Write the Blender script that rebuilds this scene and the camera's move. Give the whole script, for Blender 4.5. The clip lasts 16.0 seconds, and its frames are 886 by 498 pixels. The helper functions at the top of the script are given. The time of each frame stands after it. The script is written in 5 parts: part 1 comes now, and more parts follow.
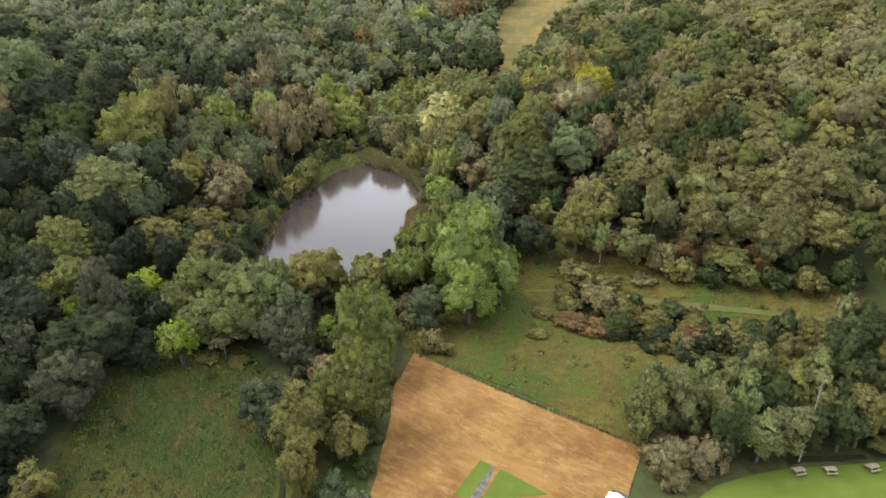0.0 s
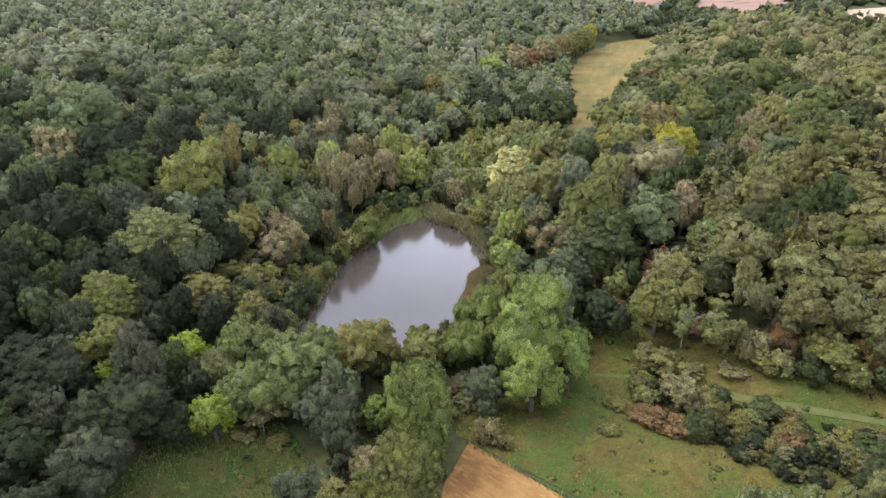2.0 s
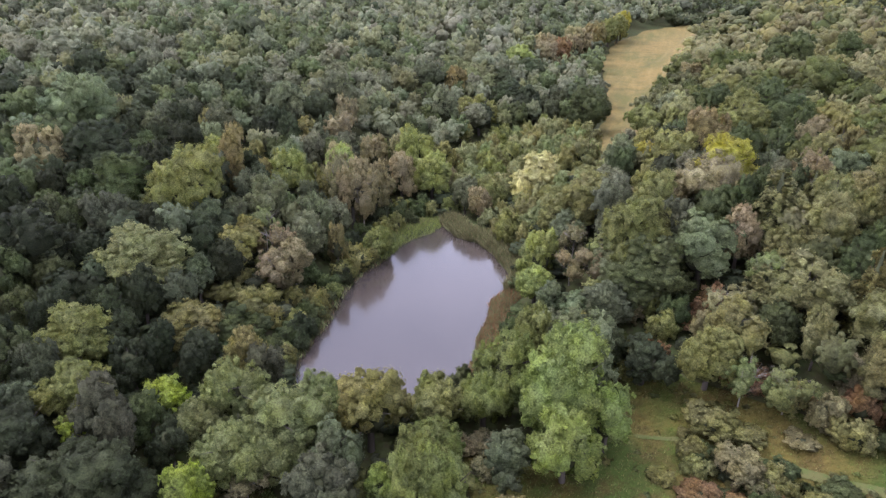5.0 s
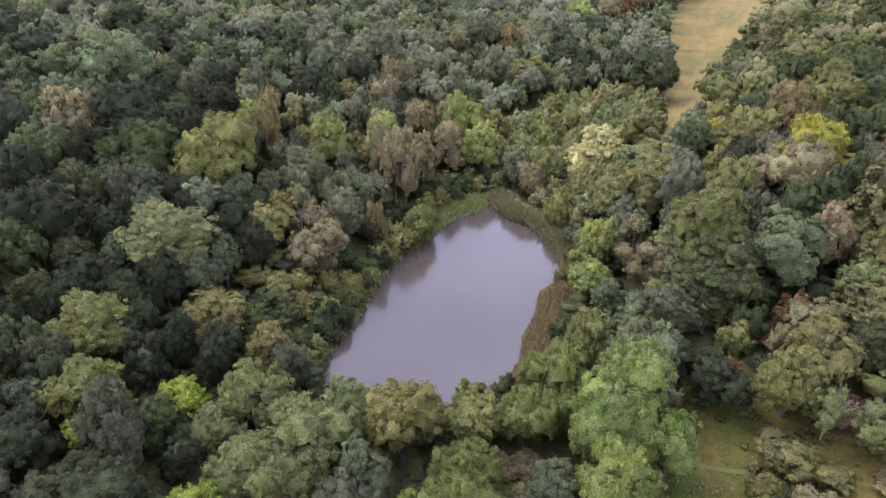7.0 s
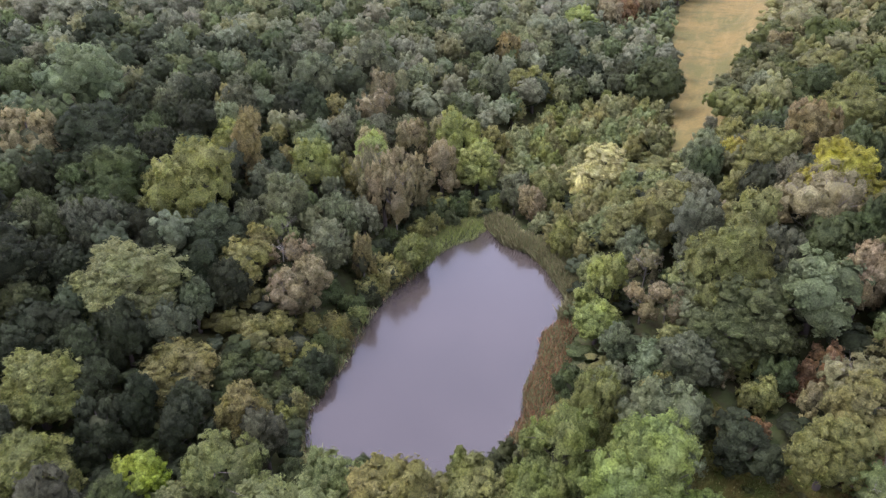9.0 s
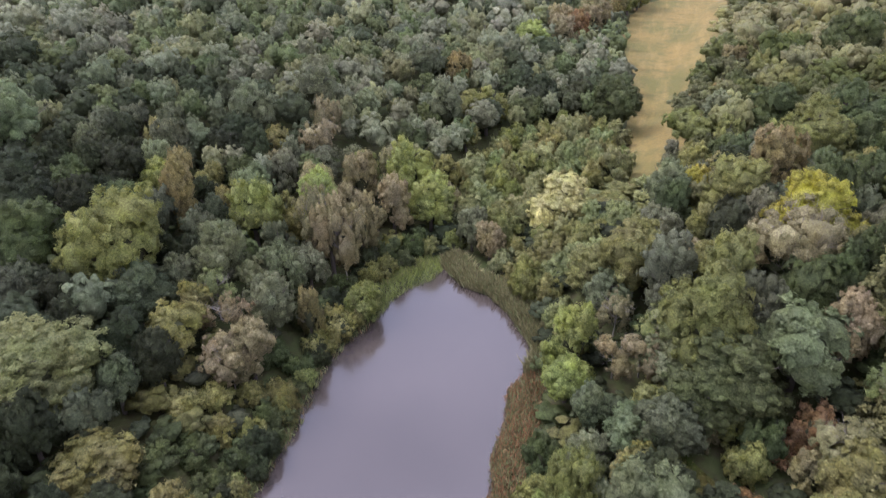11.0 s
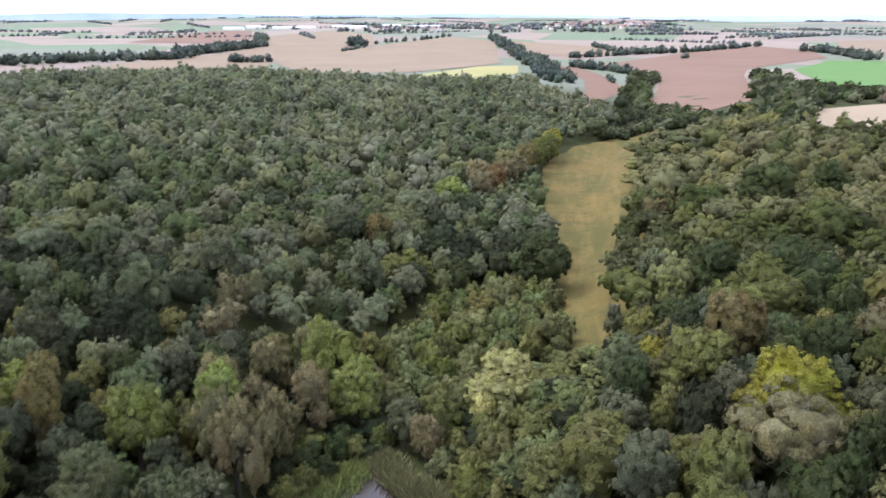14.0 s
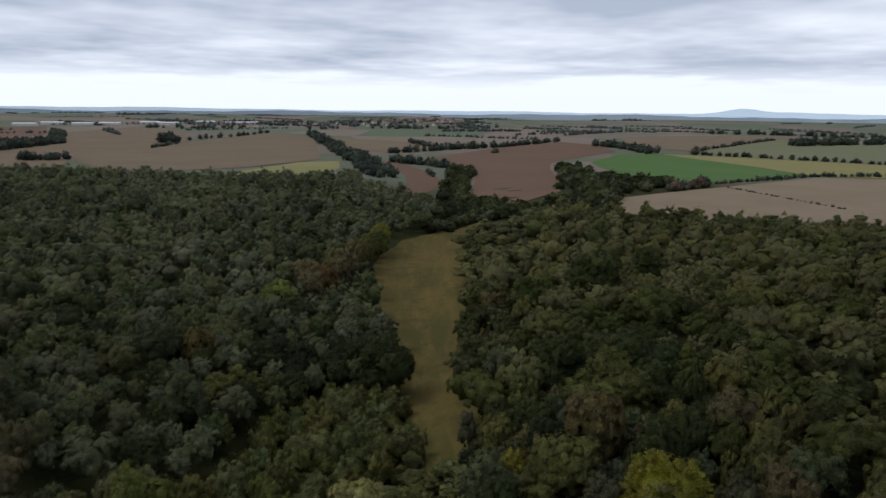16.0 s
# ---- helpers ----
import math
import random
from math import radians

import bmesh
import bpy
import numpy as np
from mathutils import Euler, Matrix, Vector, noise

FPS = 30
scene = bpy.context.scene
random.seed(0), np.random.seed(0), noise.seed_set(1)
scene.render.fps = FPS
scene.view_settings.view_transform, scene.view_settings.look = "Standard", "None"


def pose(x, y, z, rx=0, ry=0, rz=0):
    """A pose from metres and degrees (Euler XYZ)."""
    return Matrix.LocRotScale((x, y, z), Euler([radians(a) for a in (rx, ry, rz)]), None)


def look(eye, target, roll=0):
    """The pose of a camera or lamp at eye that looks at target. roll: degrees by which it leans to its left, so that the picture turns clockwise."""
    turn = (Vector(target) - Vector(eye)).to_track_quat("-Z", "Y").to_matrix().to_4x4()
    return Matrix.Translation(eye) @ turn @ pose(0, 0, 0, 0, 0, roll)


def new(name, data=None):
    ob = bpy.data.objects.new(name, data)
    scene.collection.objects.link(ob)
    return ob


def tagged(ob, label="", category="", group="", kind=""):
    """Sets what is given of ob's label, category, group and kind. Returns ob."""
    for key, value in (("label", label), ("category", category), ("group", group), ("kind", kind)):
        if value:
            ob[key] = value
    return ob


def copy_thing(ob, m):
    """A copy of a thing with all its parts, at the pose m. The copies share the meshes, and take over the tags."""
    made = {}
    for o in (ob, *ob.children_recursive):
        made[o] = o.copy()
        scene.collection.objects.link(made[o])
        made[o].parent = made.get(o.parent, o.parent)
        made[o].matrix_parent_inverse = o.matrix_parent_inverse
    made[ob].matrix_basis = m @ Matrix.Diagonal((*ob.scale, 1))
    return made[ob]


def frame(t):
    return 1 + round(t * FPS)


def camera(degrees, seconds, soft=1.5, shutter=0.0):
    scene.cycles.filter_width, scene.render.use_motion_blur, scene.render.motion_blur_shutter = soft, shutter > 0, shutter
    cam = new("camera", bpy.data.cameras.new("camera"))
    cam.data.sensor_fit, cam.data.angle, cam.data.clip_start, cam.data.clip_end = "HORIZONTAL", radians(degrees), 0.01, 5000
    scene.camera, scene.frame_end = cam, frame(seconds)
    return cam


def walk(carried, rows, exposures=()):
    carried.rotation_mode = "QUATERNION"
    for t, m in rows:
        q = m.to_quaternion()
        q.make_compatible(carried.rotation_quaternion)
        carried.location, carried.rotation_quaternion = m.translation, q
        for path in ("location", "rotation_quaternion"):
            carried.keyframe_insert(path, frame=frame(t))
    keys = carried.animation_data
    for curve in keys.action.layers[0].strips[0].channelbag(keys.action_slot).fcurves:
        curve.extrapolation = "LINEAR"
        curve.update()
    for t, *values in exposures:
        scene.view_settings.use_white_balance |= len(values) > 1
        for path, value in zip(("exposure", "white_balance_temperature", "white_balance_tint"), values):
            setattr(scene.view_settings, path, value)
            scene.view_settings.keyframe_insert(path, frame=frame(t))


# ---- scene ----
cam = camera(64.84, 16.0, soft=1.3, shutter=0.4)
PATH = [
    (0, pose(0.00, 0.00, 72.87, 61.64, 0, -7.15) @ pose(0, 0, 0, 0, 0, -0.47)),
    (0.5, pose(0.22, 2.93, 72.84, 62.57, 0, -5.92) @ pose(0, 0, 0, 0, 0, -0.41)),
    (1, pose(0.46, 5.95, 72.85, 63.51, 0, -4.20) @ pose(0, 0, 0, 0, 0, -0.41)),
    (1.5, pose(0.78, 9.00, 72.90, 64.43, 0, -2.46) @ pose(0, 0, 0, 0, 0, -0.42)),
    (2, pose(1.12, 12.08, 72.94, 64.97, 0, -1.45) @ pose(0, 0, 0, 0, 0, -0.41)),
    (2.5, pose(1.37, 15.24, 72.97, 64.95, 0, -1.49) @ pose(0, 0, 0, 0, 0, -0.36)),
    (3, pose(1.48, 18.42, 72.95, 64.99, 0, -1.52) @ pose(0, 0, 0, 0, 0, -0.33)),
    (3.2, pose(1.50, 19.69, 72.93, 65.00, 0, -1.59) @ pose(0, 0, 0, 0, 0, -0.35)),
    (5.3, pose(1.43, 33.08, 73.16, 62.79, 0, 1.17) @ pose(0, 0, 0, 0, 0, 0.15)),
    (5.5, pose(1.44, 34.44, 73.18, 62.27, 0, 1.88) @ pose(0, 0, 0, 0, 0, 0.07)),
    (6, pose(1.45, 37.81, 73.20, 61.13, 0, 3.55) @ pose(0, 0, 0, 0, 0, 0.03)),
    (6.5, pose(1.43, 41.10, 73.19, 60.24, 0, 4.60) @ pose(0, 0, 0, 0, 0, -0.02)),
    (7, pose(1.33, 44.42, 73.21, 59.60, 0, 4.68) @ pose(0, 0, 0, 0, 0, 0.04)),
    (7.5, pose(1.22, 47.75, 73.24, 59.45, 0, 4.64) @ pose(0, 0, 0, 0, 0, -0.01)),
    (8, pose(1.11, 50.99, 73.30, 59.41, 0, 4.63) @ pose(0, 0, 0, 0, 0, -0.03)),
    (8.5, pose(0.98, 54.13, 73.36, 59.41, 0, 4.59) @ pose(0, 0, 0, 0, 0, -0.08)),
    (8.7, pose(0.93, 55.39, 73.39, 59.44, 0, 4.61) @ pose(0, 0, 0, 0, 0, -0.09)),
    (10.8, pose(0.86, 68.59, 74.94, 59.17, 0, 0.30) @ pose(0, 0, 0, 0, 0, -0.00)),
    (11, pose(0.79, 69.87, 74.95, 59.76, 0, 0.32) @ pose(0, 0, 0, 0, 0, -0.06)),
    (11.5, pose(0.60, 73.11, 74.99, 61.62, 0, 0.35) @ pose(0, 0, 0, 0, 0, -0.08)),
    (12, pose(0.41, 76.37, 75.00, 63.49, 0, 0.00) @ pose(0, 0, 0, 0, 0, -0.09)),
    (12.5, pose(0.27, 79.64, 74.99, 65.38, 0, -0.56) @ pose(0, 0, 0, 0, 0, -0.11)),
    (13, pose(0.10, 82.84, 75.01, 67.30, 0, -1.40) @ pose(0, 0, 0, 0, 0, -0.10)),
    (13.5, pose(-0.08, 85.97, 74.98, 69.26, 0, -3.47) @ pose(0, 0, 0, 0, 0, 0.00)),
    (14, pose(-0.13, 89.12, 74.91, 71.25, 0, -6.95) @ pose(0, 0, 0, 0, 0, 0.14)),
    (14.5, pose(-0.18, 92.32, 74.92, 73.17, 0, -10.25) @ pose(0, 0, 0, 0, 0, 0.29)),
    (15, pose(-0.18, 95.48, 74.91, 75.11, 0, -13.64) @ pose(0, 0, 0, 0, 0, 0.42)),
    (15.5, pose(-0.06, 98.55, 74.83, 77.07, 0, -17.61) @ pose(0, 0, 0, 0, 0, 0.48)),
    (16, pose(0.11, 101.51, 74.79, 78.84, 0, -21.54) @ pose(0, 0, 0, 0, 0, 0.67)),
]
walk(cam, PATH, [(0, 0.80, 6150, 9), (1, 0.92, 5850, 12), (2, 0.98, 5700, 16), (3, 0.98, 5600, 21), (5.5, 1.04, 5450, 28), (8.5, 1.05, 5450, 30), (11, 1.04, 5450, 29), (13, 1.08, 5300, 22), (13.5, 0.9, 5350, 20), (14, 0.6, 5400, 17), (14.5, 0.08, 5500, 14), (15, -0.62, 5600, 12), (15.5, -1.27, 5700, 10), (16, -1.7, 5800, 9)])

# ---- light ----
SUN_AZ, SUN_EL = radians(-60), radians(50)
world = bpy.data.worlds.new("sky")
scene.world = world
world.use_nodes = True
nt = world.node_tree
nt.nodes.clear()
out = nt.nodes.new("ShaderNodeOutputWorld")
bg = nt.nodes.new("ShaderNodeBackground")
sky = nt.nodes.new("ShaderNodeTexSky")
sky.sky_type, sky.sun_disc = "NISHITA", False
sky.sun_elevation, sky.sun_rotation = SUN_EL, SUN_AZ
sky.dust_density, sky.air_density = 2.0, 1.0
co = nt.nodes.new("ShaderNodeTexCoord")
sep = nt.nodes.new("ShaderNodeSeparateXYZ")
nt.links.new(co.outputs["Generated"], sep.inputs[0])


def wmath(op, a, b=None, c=None):
    n = nt.nodes.new("ShaderNodeMath")
    n.operation = op
    for i, v in enumerate((a, b, c)):
        if v is None:
            continue
        if isinstance(v, (int, float)):
            n.inputs[i].default_value = v
        else:
            nt.links.new(v, n.inputs[i])
    return n.outputs[0]


# a cloud deck seen in perspective: the direction is divided by its height
up = wmath("MAXIMUM", sep.outputs[2], 0.012)
cu = nt.nodes.new("ShaderNodeCombineXYZ")
nt.links.new(wmath("DIVIDE", sep.outputs[0], wmath("ADD", up, 0.06)), cu.inputs[0])
nt.links.new(wmath("DIVIDE", sep.outputs[1], wmath("ADD", up, 0.06)), cu.inputs[1])
cloud = nt.nodes.new("ShaderNodeTexNoise")
cloud.inputs["Scale"].default_value, cloud.inputs["Detail"].default_value = 0.42, 4
cloud.inputs["Roughness"].default_value = 0.58
nt.links.new(cu.outputs[0], cloud.inputs["Vector"])
edge = wmath("MULTIPLY_ADD", wmath("SUBTRACT", cloud.outputs[0], 0.5), 0.09, sep.outputs[2])
cover = nt.nodes.new("ShaderNodeMapRange")
cover.interpolation_type = "SMOOTHSTEP"
cover.inputs[1].default_value, cover.inputs[2].default_value = 0.034, 0.056
nt.links.new(edge, cover.inputs[0])
shade = nt.nodes.new("ShaderNodeValToRGB")
shade.color_ramp.elements[0].position, shade.color_ramp.elements[0].color = 0.38, (5.8, 6.15, 6.9, 1)
shade.color_ramp.elements[1].position, shade.color_ramp.elements[1].color = 0.66, (11.4, 11.2, 11.3, 1)
nt.links.new(cloud.outputs[0], shade.inputs[0])
glow = nt.nodes.new("ShaderNodeMix")
glow.data_type = "RGBA"
glow.inputs[0].default_value = 0.75
nt.links.new(sky.outputs[0], glow.inputs[6])
glow.inputs[7].default_value = (42, 41.6, 40.8, 1)
mixs = nt.nodes.new("ShaderNodeMix")
mixs.data_type = "RGBA"
nt.links.new(cover.outputs[0], mixs.inputs[0])
nt.links.new(glow.outputs[2], mixs.inputs[6])
high = nt.nodes.new("ShaderNodeMapRange")
high.interpolation_type = "SMOOTHSTEP"
high.inputs[1].default_value, high.inputs[2].default_value, high.inputs[3].default_value, high.inputs[4].default_value = 0.15, 0.50, 2.7, 0.92
nt.links.new(sep.outputs[2], high.inputs[0])
zenith = nt.nodes.new("ShaderNodeMapRange")
zenith.interpolation_type = "SMOOTHSTEP"
zenith.inputs[1].default_value, zenith.inputs[2].default_value, zenith.inputs[3].default_value, zenith.inputs[4].default_value = 0.76, 0.95, 1.0, 4.4
nt.links.new(sep.outputs[2], zenith.inputs[0])
thick = nt.nodes.new("ShaderNodeVectorMath")
thick.operation = "SCALE"
nt.links.new(shade.outputs[0], thick.inputs[0]), nt.links.new(wmath("MULTIPLY", high.outputs[0], zenith.outputs[0]), thick.inputs["Scale"])
nt.links.new(thick.outputs[0], mixs.inputs[7])
nt.links.new(mixs.outputs[2], bg.inputs[0])
bg.inputs[1].default_value = 0.10
nt.links.new(bg.outputs[0], out.inputs[0])

sun = new("sun", bpy.data.lights.new("sun", "SUN"))
sun.data.energy, sun.data.angle, sun.data.color = 3.3, radians(28), (1, 0.94, 0.85)
sun.matrix_world = look((0, 0, 400), (-400 * math.sin(SUN_AZ) * math.cos(SUN_EL), -400 * math.cos(SUN_AZ) * math.cos(SUN_EL), 400 - 400 * math.sin(SUN_EL)))


# ---- materials ----
class Mat:
    """A node material with a Principled shader and short ways to add nodes."""

    def __init__(self, name, rough=0.8, spec=0.3):
        self.m = bpy.data.materials.new(name)
        self.m.use_nodes = True
        self.t = self.m.node_tree
        self.b = self.t.nodes["Principled BSDF"]
        self.b.inputs["Roughness"].default_value = rough
        self.b.inputs["Specular IOR Level"].default_value = spec
        self.geo = self.t.nodes.new("ShaderNodeNewGeometry")

    def put(self, value, socket):
        if isinstance(value, (int, float)):
            socket.default_value = value
        elif isinstance(value, tuple):
            socket.default_value = value if len(value) == 4 or socket.type == "VECTOR" else (*value, 1)
        else:
            self.t.links.new(value, socket)

    def noise(self, scale, detail=4, stretch=(1, 1, 1), turn=0, rough=0.55):
        mp = self.t.nodes.new("ShaderNodeMapping")
        mp.vector_type = "TEXTURE"
        mp.inputs["Scale"].default_value, mp.inputs["Rotation"].default_value = tuple(1 / s for s in stretch), (0, 0, radians(turn))
        self.put(self.geo.outputs["Position"], mp.inputs[0])
        n = self.t.nodes.new("ShaderNodeTexNoise")
        n.inputs["Scale"].default_value, n.inputs["Detail"].default_value, n.inputs["Roughness"].default_value = scale, detail, rough
        self.put(mp.outputs[0], n.inputs["Vector"])
        return n.outputs[0]

    def range(self, v, a, b, c=0.0, d=1.0):
        n = self.t.nodes.new("ShaderNodeMapRange")
        for i, x in enumerate((v, a, b, c, d)):
            self.put(x, n.inputs[i])
        return n.outputs[0]

    def mix(self, f, a, b, mode="MIX"):
        n = self.t.nodes.new("ShaderNodeMix")
        n.data_type, n.blend_type = "RGBA", mode
        self.put(f, n.inputs[0]), self.put(a, n.inputs[6]), self.put(b, n.inputs[7])
        return n.outputs[2]

    def math(self, op, a, b=0.0):
        n = self.t.nodes.new("ShaderNodeMath")
        n.operation = op
        self.put(a, n.inputs[0]), self.put(b, n.inputs[1])
        return n.outputs[0]

    def hsv(self, col, h=0.5, s=1.0, v=1.0):
        n = self.t.nodes.new("ShaderNodeHueSaturation")
        self.put(h, n.inputs["Hue"]), self.put(s, n.inputs["Saturation"]), self.put(v, n.inputs["Value"]), self.put(col, n.inputs["Color"])
        return n.outputs[0]

    def bump(self, height, strength, dist):
        n = self.t.nodes.new("ShaderNodeBump")
        n.inputs["Strength"].default_value, n.inputs["Distance"].default_value = strength, dist
        self.put(height, n.inputs["Height"])
        self.put(n.outputs[0], self.b.inputs["Normal"])
        return self

    def color(self, v):
        self.put(v, self.b.inputs["Base Color"])
        return self


def foliage(name, per_object):
    k = Mat(name, 0.75, 0.08)
    if per_object:
        tint = k.t.nodes.new("ShaderNodeObjectInfo").outputs["Color"]
    else:
        at = k.t.nodes.new("ShaderNodeAttribute")
        at.attribute_name = "tint"
        tint = at.outputs["Color"]
    rnd = k.geo.outputs["Random Per Island"]
    hue = k.range(k.noise(0.16, 2), 0.3, 0.7, 0.488, 0.512)
    val = k.math("MULTIPLY", k.range(rnd, 0, 1, *((0.74, 1.28) if per_object else (0.84, 1.17))), k.range(k.noise(0.8, 3), 0.3, 0.7, 0.84, 1.16))
    sprig = k.noise(3.4 if per_object else 2.4, 4, rough=0.8)
    # also darkens the bump's hollows: shade between leaves put into the tone
    val = k.math("MULTIPLY", val, k.range(sprig, 0.34, 0.66, *((0.46, 1.52) if per_object else (0.58, 1.36))))
    col = k.hsv(tint, hue, k.range(k.noise(0.35, 2), 0.3, 0.7, 0.92, 1.1), val)
    k.color(col).bump(sprig, 1.0, 0.55 if per_object else 0.7)
    tr = k.t.nodes.new("ShaderNodeBsdfTranslucent")
    k.put(k.hsv(col, 0.49, 1.1, 1.3), tr.inputs[0])
    ms = k.t.nodes.new("ShaderNodeMixShader")
    ms.inputs[0].default_value = 0.30
    k.put(k.b.outputs[0], ms.inputs[1]), k.put(tr.outputs[0], ms.inputs[2])
    k.put(ms.outputs[0], k.t.nodes["Material Output"].inputs[0])
    return k.m


LEAF, LEAF_FAR = foliage("leaves", True), foliage("woodland_leaves", False)

k = Mat("bark", 0.9, 0.2)
BARK = k.color(k.mix(k.noise(1.6, 5, (1, 1, 0.3)), (0.031, 0.025, 0.019), (0.105, 0.087, 0.068))).bump(k.noise(5, 4, (1, 1, 0.3)), 0.7, 0.1).m
# near-black crown core: the shade deep inside a crown, painted
k = Mat("crown_core_shade", 0.95, 0.1)
CORE_SHADE = k.color(k.mix(k.noise(1.2, 4), (0.028, 0.032, 0.014), (0.055, 0.055, 0.026))).bump(k.noise(4, 4), 0.8, 0.2).m
k = Mat("pale_bark", 0.9, 0.2)
PALE_BARK = k.color(k.mix(k.noise(1.2, 5, (1, 1, 0.3)), (0.120, 0.104, 0.080), (0.264, 0.232, 0.192))).bump(k.noise(5, 4, (1, 1, 0.3)), 0.6, 0.08).m

# soil, leaf litter and rough grass; beyond the wood a chequer of fields
k = Mat("earth", 0.95, 0.1)
grass = k.mix(k.range(k.noise(0.09, 4), 0.35, 0.65), (0.030, 0.042, 0.012), (0.052, 0.052, 0.018))
grass = k.mix(k.range(k.noise(0.7, 5), 0.42, 0.7), grass, (0.034, 0.028, 0.014))
vor = k.t.nodes.new("ShaderNodeTexVoronoi")
vor.inputs["Scale"].default_value, vor.inputs["Randomness"].default_value = 0.0042, 0.85
mp = k.t.nodes.new("ShaderNodeMapping")
mp.inputs["Rotation"].default_value, mp.inputs["Scale"].default_value = (0, 0, 0.5), (1, 0.75, 0)
k.put(k.geo.outputs["Position"], mp.inputs[0]), k.put(mp.outputs[0], vor.inputs["Vector"])
ramp = k.t.nodes.new("ShaderNodeValToRGB")
ramp.color_ramp.interpolation = "CONSTANT"
# field tones slightly greyed: haze over the far land, mixed into them
for pos, c in ((0.0, (0.13, 0.145, 0.095)), (0.25, (0.20, 0.155, 0.125)), (0.42, (0.12, 0.155, 0.09)), (0.58, (0.225, 0.175, 0.14)), (0.78, (0.145, 0.155, 0.115))):
    e = ramp.color_ramp.elements[0] if pos == 0 else ramp.color_ramp.elements.new(pos)
    e.position, e.color = pos, (*c, 1)
sepc = k.t.nodes.new("ShaderNodeSeparateColor")
k.put(vor.outputs["Color"], sepc.inputs[0]), k.put(sepc.outputs[0], ramp.inputs[0])
far = k.t.nodes.new("ShaderNodeVectorMath")
far.operation = "LENGTH"
k.put(k.geo.outputs["Position"], far.inputs[0])
fields = k.mix(k.range(k.noise(0.01, 3), 0.3, 0.7, 0.0, 0.35), ramp.outputs[0], (0.12, 0.11, 0.07))
EARTH = k.color(k.mix(k.range(far.outputs["Value"], 650, 760), grass, fields)).bump(k.noise(0.8, 5), 0.8, 0.4).m


def field_material(name, a, b, c, turn, lines=0.35):
    """Bare or cropped field: two soil tones, drill lines along one way, patches."""
    k = Mat(name, 0.95, 0.1)
    col = k.mix(k.range(k.noise(0.02, 4), 0.35, 0.65), a, b)
    col = k.mix(k.range(k.noise(0.25, 3, (1, 0.03, 1), turn), 0.4, 0.62, 0, lines), col, c)
    col = k.mix(k.range(k.noise(0.006, 2), 0.45, 0.7, 0, 0.4), col, c)
    return k.color(col).bump(k.noise(1.5, 4, (1, 0.15, 1), turn), 0.4, 0.2).m


PLOUGH_RED = field_material("red_ploughed_soil", (0.135, 0.081, 0.056), (0.150, 0.091, 0.062), (0.165, 0.107, 0.072), 20, 0.3)
PLOUGH_TAN = field_material("harvested_soil", (0.158, 0.115, 0.074), (0.178, 0.131, 0.084), (0.202, 0.152, 0.100), -58, 0.5)
STUBBLE = field_material("pale_stubble", (0.226, 0.170, 0.108), (0.254, 0.192, 0.130), (0.204, 0.162, 0.101), 70, 0.4)
CROP = field_material("young_green_crop", (0.072, 0.135, 0.036), (0.085, 0.15, 0.040), (0.10, 0.155, 0.046), 74, 0.4)
PASTURE = field_material("yellowing_pasture", (0.20, 0.20, 0.07), (0.24, 0.21, 0.085), (0.28, 0.22, 0.10), 60, 0.4)
GREY_PASTURE = field_material("grey_green_pasture", (0.15, 0.16, 0.085), (0.17, 0.17, 0.09), (0.19, 0.17, 0.10), 50, 0.3)
k = Mat("hay_meadow", 0.95, 0.12)
hay = k.mix(k.range(k.noise(0.045, 4, (1, 0.5, 1), -20), 0.38, 0.62), (0.071, 0.063, 0.016), (0.122, 0.086, 0.024))
hay = k.mix(k.range(k.noise(0.35, 5, (1, 0.12, 1), -17), 0.48, 0.68, 0, 0.6), hay, (0.155, 0.110, 0.034))
hay = k.mix(k.range(k.noise(0.16, 5, rough=0.7), 0.5, 0.64, 0, 0.6), hay, (0.061, 0.055, 0.017))
hay = k.mix(k.range(k.noise(1.3, 4), 0.45, 0.75, 0, 0.6), hay, (0.057, 0.048, 0.017))
HAY = k.color(hay).bump(k.noise(1.1, 4), 0.6, 0.3).m

# cut straw on the near plot
k = Mat("cut_straw", 0.95, 0.12)
straw = k.mix(k.range(k.noise(0.16, 4), 0.35, 0.65), (0.151, 0.082, 0.025), (0.183, 0.108, 0.036))
straw = k.mix(k.range(k.noise(0.09, 5, rough=0.7), 0.46, 0.60, 0, 0.85), straw, (0.095, 0.045, 0.015))
straw = k.mix(k.range(k.noise(0.45, 6, (1, 0.5, 1), 47, 0.7), 0.44, 0.66, 0, 0.8), straw, (0.113, 0.056, 0.017))
straw = k.mix(k.range(k.noise(1.6, 6, (1, 0.3, 1), 47, 0.7), 0.5, 0.75, 0, 0.6), straw, (0.254, 0.164, 0.063))
STRAW = k.color(straw).bump(k.noise(2.4, 5), 0.9, 0.25).m
# meadow and lawn
k = Mat("meadow_grass", 0.95, 0.12)
mg = k.mix(k.range(k.noise(0.07, 4), 0.42, 0.58), (0.034, 0.050, 0.008), (0.075, 0.059, 0.013))
mg = k.mix(k.range(k.noise(0.2, 6, rough=0.7), 0.48, 0.62, 0, 0.8), mg, (0.061, 0.039, 0.011))
mg = k.mix(k.range(k.noise(0.15, 6, rough=0.65, turn=40), 0.52, 0.66, 0, 0.8), mg, (0.040, 0.059, 0.008))
mg = k.mix(k.range(k.noise(0.8, 6, rough=0.7), 0.45, 0.7, 0, 0.7), mg, (0.028, 0.028, 0.006))
